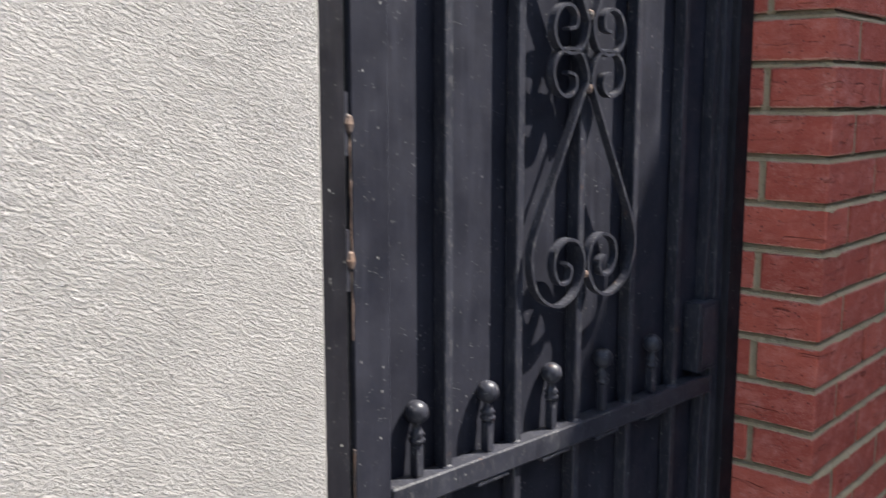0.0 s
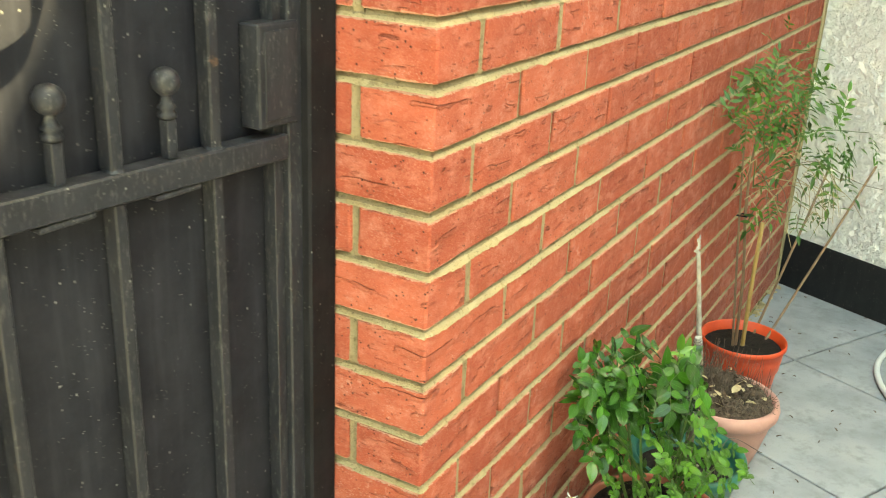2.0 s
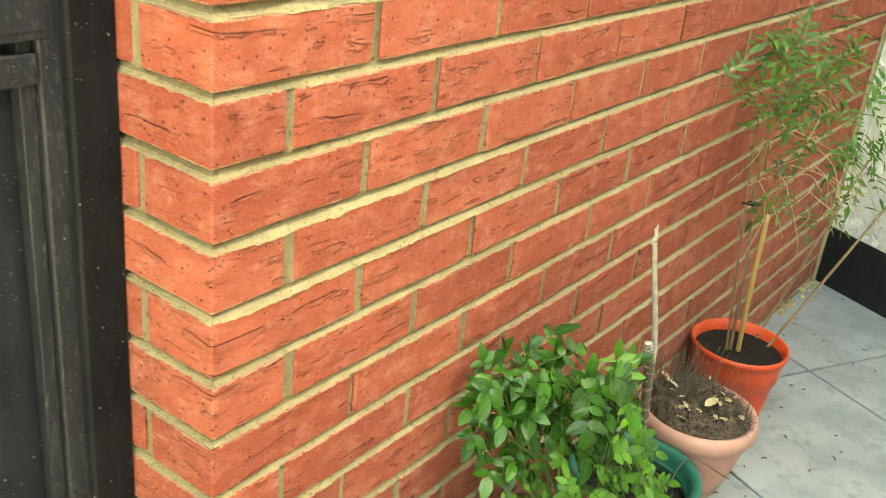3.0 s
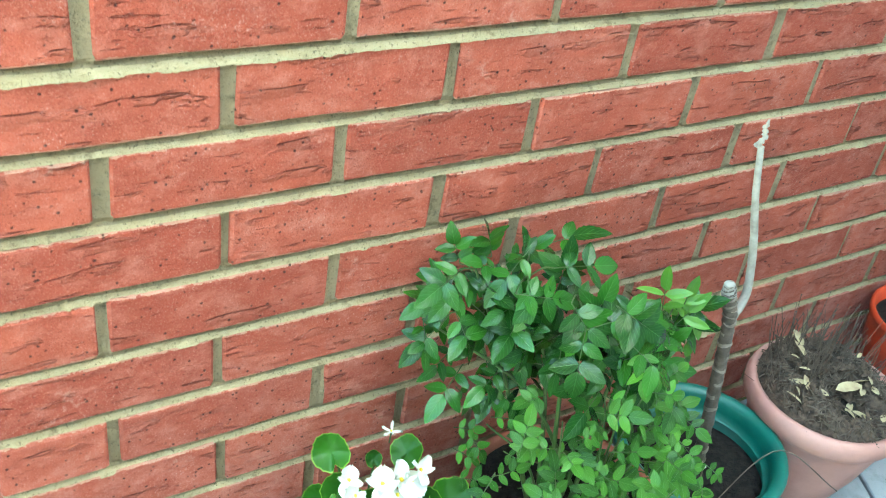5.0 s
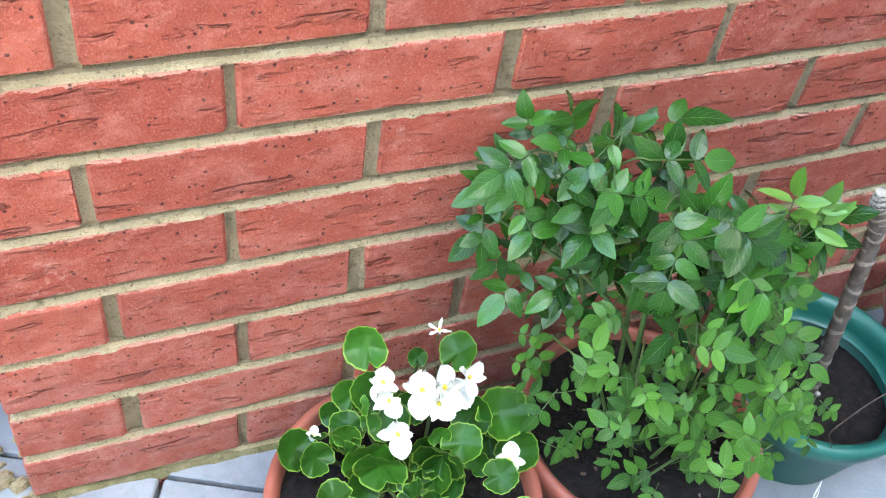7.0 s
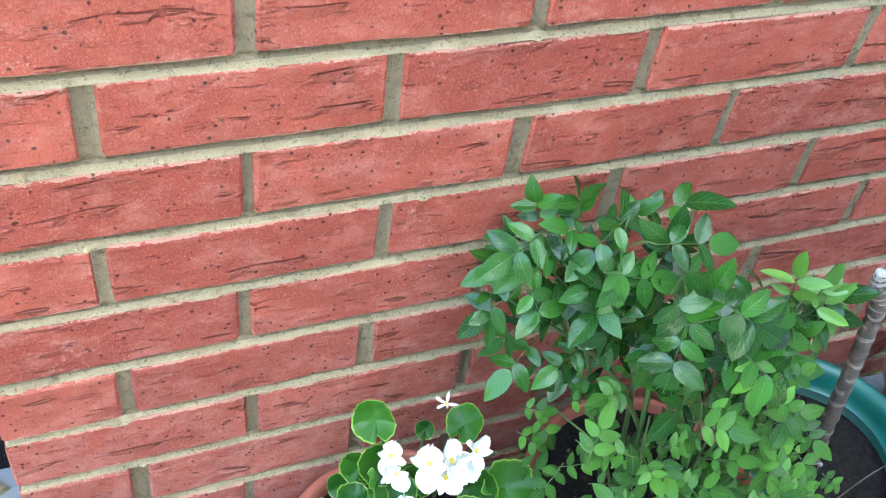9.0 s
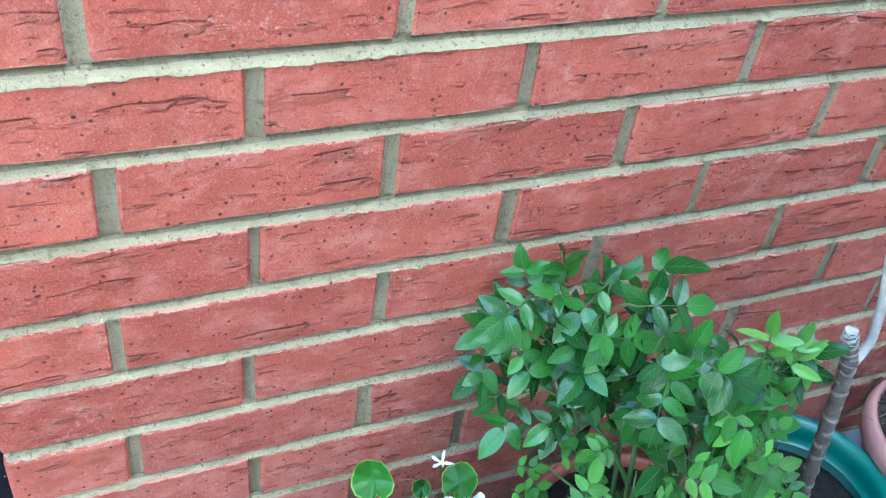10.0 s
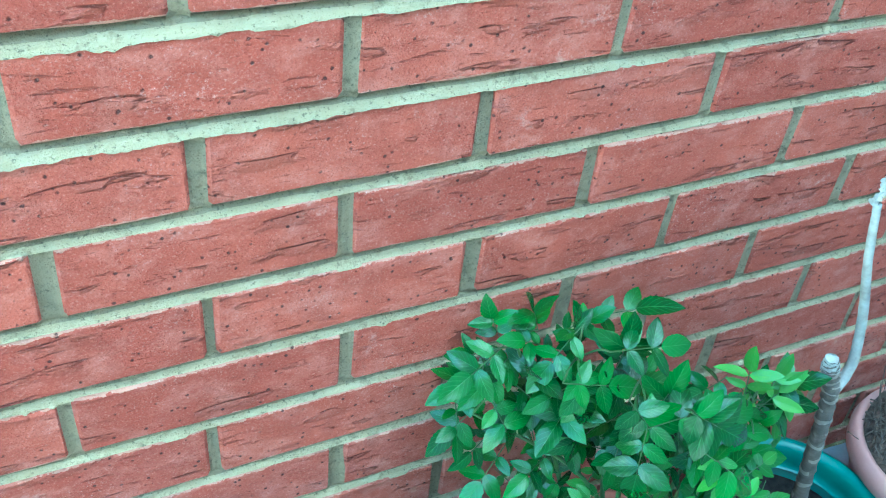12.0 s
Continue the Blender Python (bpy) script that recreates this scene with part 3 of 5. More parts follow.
part("stop_strip", box(-0.040, -0.0005, 0.1605, 0.200, 0.02, 2.05, 0.001), FRAME_PAINT, gate_frame)

gate = thing("metal_gate", "closed black painted steel gate with scrolls and ball finials", "gate", HINGE, GATE_TURN)
U1 = gx(-0.044)
part("sheet", box(0.006, U1 - 0.002, 0.0125, 0.0155, 0.06, 2.04), SHEET_PAINT, gate, "black painted steel sheet with pale specks")
part("stile", box(0.006, 0.060, -0.014, 0.012, 0.055, 2.045, 0.002), SHEET_PAINT, gate)
part("stile", box(U1 - 0.030, U1, -0.014, 0.012, 0.055, 2.045, 0.002), GATE_PAINT, gate)
part("stile_edge", box(U1 - 0.046, U1 - 0.031, -0.006, 0.012, 0.055, 2.045, 0.001), GATE_PAINT, gate)


def sloped_rail(z_off, h):
    bm = box(0.061, U1 - 0.031, -0.0150, 0.0115, 0, h, 0.0018)
    for v in bm.verts:
        v.co.z += rail_z(v.co.x) - h + z_off
    return bm


part("rail", sloped_rail(0.0, 0.030), GATE_PAINT, gate)
part("rail", sloped_rail(1.08, 0.030), GATE_PAINT, gate)
part("rail", sloped_rail(-0.84, 0.030), GATE_PAINT, gate)
BAR_X = (-0.703, -0.573, -0.443, -0.311, -0.181)
KNOB_X = (-0.751, -0.626, -0.495, -0.374, -0.241)
for x in BAR_X:
    u = gx(x)
    for z0, z1 in ((rail_z(u) + 0.001, 1.996), (0.116, rail_z(u) - 0.031)):
        part("bar", box(u - 0.0072, u + 0.0072, -0.0085, 0.0105, z0, z1, 0.0015), GATE_PAINT, gate)
    part("weld", lathe([(0, 0.0), (0.011, 0.0), (0.009, 0.003), (0.006, 0.005), (0, 0.005)], 10, at=(u, -0.002, rail_z(u) - 0.001)), GATE_PAINT, gate)
for x in KNOB_X:
    u = gx(x)
    part("tab", box(u - 0.030, u + 0.030, -0.0135, 0.0, rail_z(u) - 0.0365, rail_z(u) - 0.0312, 0.001), GATE_PAINT, gate)
    k = part("finial", box(u - 0.006, u + 0.006, -0.008, 0.004, rail_z(u) + 0.0005, rail_z(u) + 0.040, 0.001), GATE_PAINT, gate, "turned ball finial on a short square bar")
    part("collar", lathe([(0.0055, 0.040), (0.009, 0.042), (0.0095, 0.046), (0.0065, 0.049), (0.0095, 0.052), (0.0065, 0.056), (0.005, 0.062), (0.006, 0.066)], 16, at=(u, -0.002, rail_z(u))), GATE_PAINT, k, smooth=True)
    ball = bmesh.new()
    bmesh.ops.create_uvsphere(ball, u_segments=20, v_segments=14, radius=0.0142)
    bmesh.ops.translate(ball, vec=(u, -0.002, rail_z(u) + 0.0775), verts=ball.verts)
    part("ball", ball, GATE_PAINT, k, smooth=True)

# scrollwork: the same two bent strips on either side, and their mirror image above
SCROLL_U, SCROLL_MID, SCROLL_FIT = gx(-0.445), 1.4295, 0.975
HEART = ((0.004, 1.392), (0.060, 1.290), (0.110, 1.200), (0.121, 1.158), (0.104, 1.113), (0.060, 1.0925), (0.022, 1.106), (0.004, 1.140), (0.014, 1.170), (0.040, 1.181), (0.066, 1.170), (0.073, 1.147), (0.060, 1.124), (0.040, 1.124), (0.034, 1.141), (0.046, 1.150))
CURL = ((0.004, 1.385), (0.008, 1.408), (0.022, 1.427), (0.045, 1.4325), (0.070, 1.424), (0.081, 1.402), (0.070, 1.378), (0.048, 1.371), (0.032, 1.382), (0.034, 1.398), (0.050, 1.402))
for up in (1, -1):
    for sx in (1, -1):
        for shape, per, th in ((HEART, 5, 0.0042), (CURL, 5, 0.0042)):
            line = smooth_line([(SCROLL_U + sx * a * SCROLL_FIT, -0.0145, SCROLL_MID + up * (b - SCROLL_MID) * SCROLL_FIT) for a, b in shape], per)
            part("scroll", strip(line, 0.0115, th), GATE_PAINT, gate)
    part("weld", lathe([(0, -0.007), (0.005, -0.005), (0.006, 0.0), (0.005, 0.005), (0, 0.007)], 10, at=(SCROLL_U, -0.016, SCROLL_MID - up * 0.047)), RUSTY, gate)
    part("weld", lathe([(0, -0.006), (0.005, -0.004), (0.006, 0.0), (0.005, 0.004), (0, 0.006)], 10, at=(SCROLL_U, -0.016, SCROLL_MID - up * 0.293)), RUSTY, gate)
lock = part("lock_box", box(gx(-0.124), gx(-0.060), -0.0170, 0.0120, 0.930, 1.044, 0.002), GATE_PAINT, gate, "black welded steel lock case")
part("lock_face", box(gx(-0.116), gx(-0.068), -0.0190, -0.0172, 0.938, 1.036, 0.001), GATE_PAINT, lock)
for z in (0.42, 1.205, 1.345, 1.83):
    h = part("hinge", lathe([(0, -0.032), (0.006, -0.032), (0.006, -0.002), (0.0048, -0.001), (0.0048, 0.001), (0.006, 0.002), (0.006, 0.032), (0, 0.032)], 14, at=(-0.002, -0.010, z)), GATE_PAINT, gate, "rusty welded barrel hinge")
    part("weld", lathe([(0, -0.010), (0.004, -0.008), (0.0055, 0.0), (0.004, 0.008), (0, 0.010)], 9, 0.2, 3, at=(0.003, -0.014, z)), RUSTY, h)
for u, z0, z1 in ((-0.0065, 1.10, 1.40), (0.0050, 1.12, 1.34), (-0.0065, 0.60, 0.78), (0.0050, 0.45, 1.00)):
    rnd = random.Random(int(z0 * 100))
    line = [(u + rnd.uniform(-.0008, .0008), -0.0140, z0 + (z1 - z0) * i / 24) for i in range(25)]
    part("weld_seam", tube(line, [0.0006 + 0.0016 * rnd.random() ** 2 for _ in line], 6), RUSTY, gate, "rough rusty weld line")

# ---- pots ----
def pot(name, label, at, top, foot, wall, profile, material, soil_at, soil_label, lean=0.0):
    """profile: (share of height, share of rim radius) up the outside; at: its middle on the patio."""
    x, y, rim_z = at
    z0 = floor_z(x + foot * 0.5) + 0.001
    h = rim_z - z0
    ob = thing(name, label, "plant pot", (x, y, z0), group="pots along the brick wall")
    outer = [(top * r, h * s) for s, r in profile]
    inner = [(max(r - wall, 0.01), z) for r, z in outer[::-1]]
    inner = [(top * profile[-1][1] - wall, h - 0.001)] + [(min(r, top - wall * 1.6), z) for r, z in inner[1:] if z > 0.03]
    shell = [(0, 0.0)] + outer + [(top * profile[-1][1] - wall * 0.5, h + 0.002)] + inner
    part("shell", lathe(shell, 56), material, ob, smooth=True)
    sr = max(r for r, z in inner if abs(z - soil_at * h) < h * 0.25) - 0.0015
    bm = bmesh.new()
    rings = []
    for k in range(9):
        r = sr * k / 8
        if k == 0:
            rings.append([bm.verts.new((0, 0, soil_at * h + 0.003))])
        else:
            rings.append([bm.verts.new((r * math.cos(a), r * math.sin(a), soil_at * h + noise.noise((r * math.cos(a) * 60, r * math.sin(a) * 60, len(label))) * 0.005 * (k < 8))) for a in (math.tau * i / 36 for i in range(36))])
    for p, q in zip(rings, rings[1:]):
        for i in range(36):
            k = (i + 1) % 36
            bm.faces.new((p[0], q[i], q[k]) if len(p) == 1 else (p[i], q[i], q[k], p[k]))
    part("soil", bm, SOIL, ob, soil_label, smooth=True)
    return ob, z0, z0 + soil_at * h


WIDE = ((0.0, 0.66), (0.02, 0.68), (0.70, 0.86), (0.72, 0.885), (0.74, 0.93), (0.80, 0.97), (0.90, 1.0), (1.0, 0.985))
green_pot, _, green_soil = pot("plant_pot", "wide dark green plastic pot holding a bare stem", (0.860, -0.138, 0.099), 0.123, 0.08, 0.012, ((0.0, 0.66), (0.02, 0.68), (0.74, 0.89), (0.76, 0.93), (0.84, 0.965), (0.95, 1.0), (1.0, 0.985)), GREEN_PLASTIC, 0.60, "dark crumbly soil")
terra_pot, _, terra_soil = pot("plant_pot", "pale terracotta pot full of dead twigs", (1.090, -0.154, 0.131), 0.119, 0.07, 0.011, ((0.0, 0.55), (0.03, 0.58), (0.35, 0.74), (0.68, 0.86), (0.76, 0.88), (0.79, 0.93), (0.84, 0.985), (0.92, 1.0), (1.0, 0.97)), TERRACOTTA, 0.90, "dry soil under litter")
orange_pot, _, orange_soil = pot("plant_pot", "bright orange plastic pot with a climber on canes", (1.406, -0.112, 0.137), 0.107, 0.07, 0.006, ((0.0, 0.70), (0.02, 0.72), (0.45, 0.82), (0.62, 0.855), (0.64, 0.90), (0.80, 0.93), (0.93, 0.955), (0.94, 1.0), (1.0, 1.0)), ORANGE_PLASTIC, 0.88, "dark soil")
begonia_pot, _, begonia_soil = pot("plant_pot", "terracotta-coloured bowl pot planted with white begonias", (0.342, -0.158, 0.105), 0.138, 0.08, 0.010, WIDE, BROWN_PLASTIC, 0.87, "dark soil")
rose_pot, _, rose_soil = pot("plant_pot", "terracotta-coloured plastic pot under a rose bush", (0.611, -0.151, 0.104), 0.134, 0.08, 0.010, WIDE, BROWN_PLASTIC, 0.92, "dark soil with small stones")


# ---- leaves ----
def leaf_mesh(name, material, length, width, fold=0.25, droop=0.25, teeth=0.0, rows=7, tip=1.0, seed=0):
    """An ovate leaf along +x, folded at its rib and bent down, with its own uv."""
    rnd = random.Random(seed)
    bm = bmesh.new()
    uv = bm.loops.layers.uv.new("UVMap")
    where = {}
    rings = []
    for i in range(rows + 1):
        t = i / rows
        half = width / 2 * 1.98 * t ** 0.60 * (1 - t) ** (0.82 * tip) if 0 < i < rows else 0.0
        z = -droop * length * t * t + 0.02 * length * math.sin(3 * t + seed)
        ring = []
        for a in ((0.0,) if half == 0 else (-1.0, -0.5, 0.0, 0.5, 1.0)):
            jag = 1 + (teeth if abs(a) == 1 and i % 2 else 0.0) + rnd.uniform(-0.03, 0.03)
            v = bm.verts.new((length * t, a * half * jag, z + fold * half * abs(a) - 0.62 * fold * half * abs(a) ** 2.4 + 0.05 * half * abs(a) * math.sin(9 * t + 2 * seed + a)))
            where[v] = (0.5 + 0.5 * a, t)
            ring.append(v)
        rings.append(ring)
    for p, q in zip(rings, rings[1:]):
        if len(p) == 1:
            for k in range(4):
                bm.faces.new((p[0], q[k], q[k + 1]))
        elif len(q) == 1:
            for k in range(4):
                bm.faces.new((p[k], q[0], p[k + 1]))
        else:
            for k in range(4):
                bm.faces.new((p[k], q[k], q[k + 1], p[k + 1]))
    for f in bm.faces:
        for l in f.loops:
            l[uv].uv = where[l.vert]
    bmesh.ops.recalc_face_normals(bm, faces=bm.faces)
    return mesh_of(name, bm, material, True)


def aim(at, along, up, roll=0.0, size=1.0):
    """A pose whose x runs along, with z as near up as can be."""
    x = Vector(along).normalized()
    y = Vector(up).cross(x)
    if y.length < 1e-3:
        y = x.orthogonal()
    y.normalize()
    z = x.cross(y)
    m = Matrix(((x.x, y.x, z.x, at[0]), (x.y, y.y, z.y, at[1]), (x.z, y.z, z.z, at[2]), (0, 0, 0, 1)))
    return m @ pose(0, 0, 0, roll, 0, 0) @ Matrix.Diagonal((size, size, size, 1))


def leaf(parent, mesh, m, name="leaf"):
    ob = new(name, mesh)
    ob.parent = parent
    ob.matrix_basis = m
    return ob


# the rose
ROSE_MESHES = [leaf_mesh("rose_leaflet", ROSE_LEAF, 0.039, 0.0275, fold=0.42, droop=d, teeth=0.085, rows=16, tip=1.12, seed=i) for i, d in enumerate((0.05, 0.15, 0.28, 0.1, 0.2))]
LOW_MESHES = [leaf_mesh("small_leaflet", LOW_LEAF, 0.036, 0.0265, fold=0.34, droop=d, teeth=0.06, rows=12, tip=1.12, seed=20 + i) for i, d in enumerate((0.05, 0.16, 0.26))]
FRESH_MESHES = [leaf_mesh("fresh_leaflet", FRESH_LEAF, 0.036, 0.0245, fold=0.36, droop=d, teeth=0.07, rows=12, tip=1.12, seed=30 + i) for i, d in enumerate((0.05, 0.16, 0.26))]
YOUNG_MESHES = [leaf_mesh("young_leaflet", YOUNG_LEAF, 0.038, 0.0185, fold=0.8, droop=d, teeth=0.05, rows=7, seed=9 + i) for i, d in enumerate((0.05, 0.2))]
rose = thing("rose_bush", "leafy green rose bush without flowers, fresh pale shoots at one side", "rose bush", (0.617, -0.152, rose_soil))
ROSE_O = Vector((0.607, -0.163, rose_soil + 0.012))
VIEW = Vector((-0.35, -0.75, 0.55))


def compound_leaf(root, along, up, size, meshes, rnd, pairs=2):
    """A rose leaf: leaflets in pairs on a thin stalk and one at its end."""
    along = along.normalized()
    side = up.cross(along).normalized()
    reach = 0.050 * size
    bm = tube([root, root + along * reach * 0.5 + up * 0.002, root + along * reach], (0.0007, 0.0005), 4)
    part("leaf_stalk", bm, STEM, rose)
    for k in range(pairs):
        base = root + along * reach * (0.34 + 0.48 * k / max(1, pairs - 1))
        s = size * (0.68 + 0.17 * k)
        for sgn in (1, -1):
            d = along * 0.45 + side * sgn + up * rnd.uniform(-0.15, 0.2)
            leaf(rose, rnd.choice(meshes), aim(base, d, up + Vector((rnd.uniform(-.6, .6), rnd.uniform(-.5, .6), rnd.uniform(-.3, .6))), 0, s * rnd.uniform(0.85, 1.1)))
    leaf(rose, rnd.choice(meshes), aim(root + along * reach, along + up * rnd.uniform(-0.2, 0.1), up + Vector((rnd.uniform(-.3, .3), rnd.uniform(-.3, .3), 0)), 0, size * rnd.uniform(0.95, 1.15)))


def at_rose(x, y, z):
    return Vector((x, y, z)) - ROSE_O


# main sprays: place, and the way of the end leaflet
ROSE_SPRAYS = ((0.484, -0.055, 0.478, 111), (0.448, -0.045, 0.470, 115), (0.423, -0.050, 0.434, 156), (0.411, -0.056, 0.399, -168), (0.409, -0.067, 0.352, -143), (0.455, -0.096, 0.364, -66), (0.432, -0.070, 0.392, -96), (0.471, -0.065, 0.450, 143), (0.518, -0.076, 0.468, 99), (0.558, -0.103, 0.460, 93), (0.587, -0.123, 0.459, -4), (0.489, -0.086, 0.430, -135), (0.515, -0.122, 0.403, -73), (0.484, -0.100, 0.402, -164), (0.537, -0.182, 0.364, -93), (0.558, -0.170, 0.402, -55), (0.539, -0.124, 0.426, -16), (0.579, -0.150, 0.435, 83), (0.601, -0.204, 0.428, -38), (0.591, -0.178, 0.429, 12), (0.619, -0.220, 0.376, -44), (0.645, -0.180, 0.385, -60), (0.672, -0.175, 0.345, -80), (0.690, -0.180, 0.318, -50), (0.655, -0.185, 0.300, -110), (0.669, -0.150, 0.429, 110), (0.752, -0.150, 0.360, -31), (0.713, -0.150, 0.407, 90), (0.722, -0.156, 0.388, 55))
SPRAY_FEET = [((-0.04 + 0.012 * k) * 1.0, 0.03 - 0.006 * k, -0.002) for k in range(7)]


def spray(k, x, y, z, degrees):
    rnd = random.Random(100 + k)
    young = k >= len(ROSE_SPRAYS) - 4
    size = (0.74 + 0.35 * min(1, max(0, (-0.05 - y) / 0.15))) * rnd.uniform(0.92, 1.08) * (0.92 if young else 1.0)
    way = Vector((math.cos(radians(degrees)), -0.15, math.sin(radians(degrees))))
    up = (VIEW + Vector((rnd.uniform(-.5, .5), rnd.uniform(-.3, .4), rnd.uniform(-0.05, 0.8)))).normalized()
    root = at_rose(x, y, z) - way.normalized() * 0.058 * size
    compound_leaf(root, way, up, size, YOUNG_MESHES if young else ROSE_MESHES, rnd, 2 if k % 3 else 3)
    return root


roots = [spray(k, *row) for k, row in enumerate(ROSE_SPRAYS)]
MAIN = ((0.470, -0.062, 0.440), (0.520, -0.085, 0.430), (0.570, -0.120, 0.420), (0.605, -0.175, 0.400), (0.690, -0.150, 0.375), (0.430, -0.070, 0.375))
mains = []
for k, tip_at in enumerate(MAIN):
    a, b = Vector(SPRAY_FEET[k]), at_rose(*tip_at)
    line = smooth_line((a, a.lerp(b, 0.5) + Vector((0.02 * (k % 2), 0.01, 0.03)), b), 8)
    mains.append(line)
    part("stem", tube(line, (0.0034, 0.0014), 7, rough=0.08, seed=k), STEM, rose)
for k, root in enumerate(roots):
    near = min((p for line in mains for p in line[5:]), key=lambda p: (p - root).length + max(0, p.z - root.z))
    part("twig", tube(smooth_line((near, near.lerp(root, 0.6) + Vector((0, 0, 0.006)), root), 4), (0.0012, 0.0008), 5), STEM, rose)
rnd = random.Random(55)
for k in range(78):
    line = mains[k % len(mains)]
    p = line[rnd.randrange(11, len(line))] + Vector((rnd.gauss(0.012, 0.022), rnd.uniform(0.0, 0.034), rnd.gauss(-0.016, 0.018)))
    p.y = min(p.y, 0.125)
    ang = rnd.uniform(0, math.tau)
    way = Vector((math.cos(ang), -0.25 - 0.3 * rnd.random(), math.sin(ang) * 0.7))
    compound_leaf(p, way, (VIEW + Vector((rnd.uniform(-.7, .7), rnd.uniform(-.3, .5), rnd.uniform(-.2, .9)))).normalized(), rnd.uniform(0.65, 1.05), ROSE_MESHES, rnd, 2)
for k, (x, y, z) in enumerate(((0.475, -0.13, 0.27), (0.56, -0.16, 0.27), (0.66, -0.21, 0.24), (0.735, -0.235, 0.17), (0.53, -0.25, 0.17), (0.61, -0.27, 0.16))):
    a, b = Vector((-0.05 + 0.02 * k, -0.02 - 0.008 * k, -0.002)), at_rose(x, y, z)
    part("stem", tube(smooth_line((a, a.lerp(b, 0.5) + Vector((0.01 * (-1) ** k, 0, 0.025)), b), 6), (0.0022, 0.0010), 6, rough=0.08, seed=k), STEM, rose)

# fresh sprays that lean out over the green pot
for k, (x, y, z) in enumerate(((0.597, -0.215, 0.385), (0.645, -0.215, 0.332), (0.642, -0.215, 0.284), (0.688, -0.215, 0.276), (0.620, -0.215, 0.250), (0.696, -0.215, 0.201), (0.772, -0.215, 0.118), (0.686, -0.215, 0.145), (0.758, -0.215, 0.068), (0.582, -0.215, 0.338), (0.729, -0.215, 0.206), (0.605, -0.215, 0.211))):
    rnd_s = random.Random(700 + k)
    ang = radians(rnd_s.uniform(-110, 10))
    way = Vector((math.cos(ang), -0.3, 0.6 * math.sin(ang)))
    up = (VIEW + Vector((rnd_s.uniform(-.3, .3), rnd_s.uniform(-.2, .2), rnd_s.uniform(0, .4)))).normalized()
    size = rnd_s.uniform(0.62, 0.86)
    root = at_rose(x, y, z) - way.normalized() * 0.035 * size
    compound_leaf(root, way, up, size, FRESH_MESHES, rnd_s, 2)
    a = Vector((0.03, -0.01, -0.002))
    part("twig", tube(smooth_line((a, a.lerp(root, 0.55) + Vector((0, 0, 0.03)), root), 5), (0.0016, 0.0007), 5), STEM, rose)

# small sprays round the foot of the bush
LOW_SPRAYS = ((0.466, -0.106, 0.244), (0.472, -0.121, 0.232), (0.456, -0.125, 0.224), (0.453, -0.145, 0.205), (0.471, -0.159, 0.198), (0.476, -0.081, 0.269), (0.514, -0.114, 0.249), (0.526, -0.13, 0.238), (0.512, -0.147, 0.219), (0.498, -0.156, 0.207), (0.471, -0.189, 0.17), (0.498, -0.187, 0.179), (0.524, -0.178, 0.195), (0.543, -0.201, 0.179), (0.555, -0.169, 0.21), (0.576, -0.165, 0.219), (0.587, -0.2, 0.191), (0.61, -0.176, 0.213), (0.617, -0.215, 0.175), (0.641, -0.188, 0.2), (0.668, -0.174, 0.21), (0.674, -0.196, 0.19), (0.687, -0.235, 0.154), (0.721, -0.218, 0.167), (0.709, -0.198, 0.185), (0.751, -0.243, 0.144), (0.782, -0.225, 0.158), (0.569, -0.212, 0.176), (0.525, -0.213, 0.164), (0.662, -0.155, 0.228), (0.716, -0.152, 0.227), (0.557, -0.107, 0.266), (0.54, -0.075, 0.29))
for k, (x, y, z) in enumerate(LOW_SPRAYS):
    ang = radians(215 + 110 * rnd.random()) if k % 3 else radians(rnd.uniform(-40, 40))
    way = Vector((math.cos(ang), -0.25, 0.6 * math.sin(ang)))
    up = (VIEW + Vector((rnd.uniform(-.3, .3), rnd.uniform(-.2, .2), rnd.uniform(0, .4)))).normalized()
    size = rnd.uniform(0.50, 0.68)
    compound_leaf(at_rose(x, y, z) - way.normalized() * 0.03 * size, way, up, size, LOW_MESHES, rnd, 2)


def low_foliage():
    """The many small leaves low on the bush, joined."""
    rnd = random.Random(61)
    bm = bmesh.new()
    stalks = bmesh.new()
    for k in range(58):
        p = Vector((0.605 + rnd.gauss(0, 0.075), -0.215 + rnd.gauss(0, 0.06), 0.0))
        p.x = min(0.715, p.x)
        p.y = min(-0.05, max(-0.34, p.y))
        p.z = 0.135 + rnd.random() * (0.20 if p.y > -0.22 else 0.16)
        root = p - ROSE_O
        ang = rnd.uniform(0, math.tau)
        along = Vector((math.cos(ang), math.sin(ang) * 0.7 - 0.3, rnd.uniform(-.4, .5))).normalized()
        up = (VIEW + Vector((rnd.uniform(-.4, .4), rnd.uniform(-.3, .3), rnd.uniform(0, .5)))).normalized()
        side = up.cross(along).normalized()
        size = rnd.uniform(0.50, 0.88)
        reach = 0.046 * size
        tube([root, root + along * reach], (0.0005, 0.0004), 4, stalks)
        spots = [(root + along * reach, along, size)]
        for f in (0.45, 0.8):
            for sg in (1, -1):
                spots.append((root + along * reach * f, along * 0.5 + side * sg, size * rnd.uniform(0.65, 0.85)))
        for at, way, sz in spots:
            bm.from_mesh(rnd.choice(LOW_MESHES))
            fresh = list(bm.verts)[-LEAF_VERTS:]
            m = aim(at, way, up + Vector((rnd.uniform(-.3, .3), rnd.uniform(-.3, .3), 0)), 0, sz)
            for v in fresh:
                v.co = m @ v.co
    return bm, stalks


LEAF_VERTS = len(LOW_MESHES[0].vertices)
low, stalks = low_foliage()
tagged(part("small_foliage", low, LOW_LEAF, rose, smooth=True), kind="stuff")
tagged(part("stalk_tangle", stalks, STEM, rose), kind="stuff")

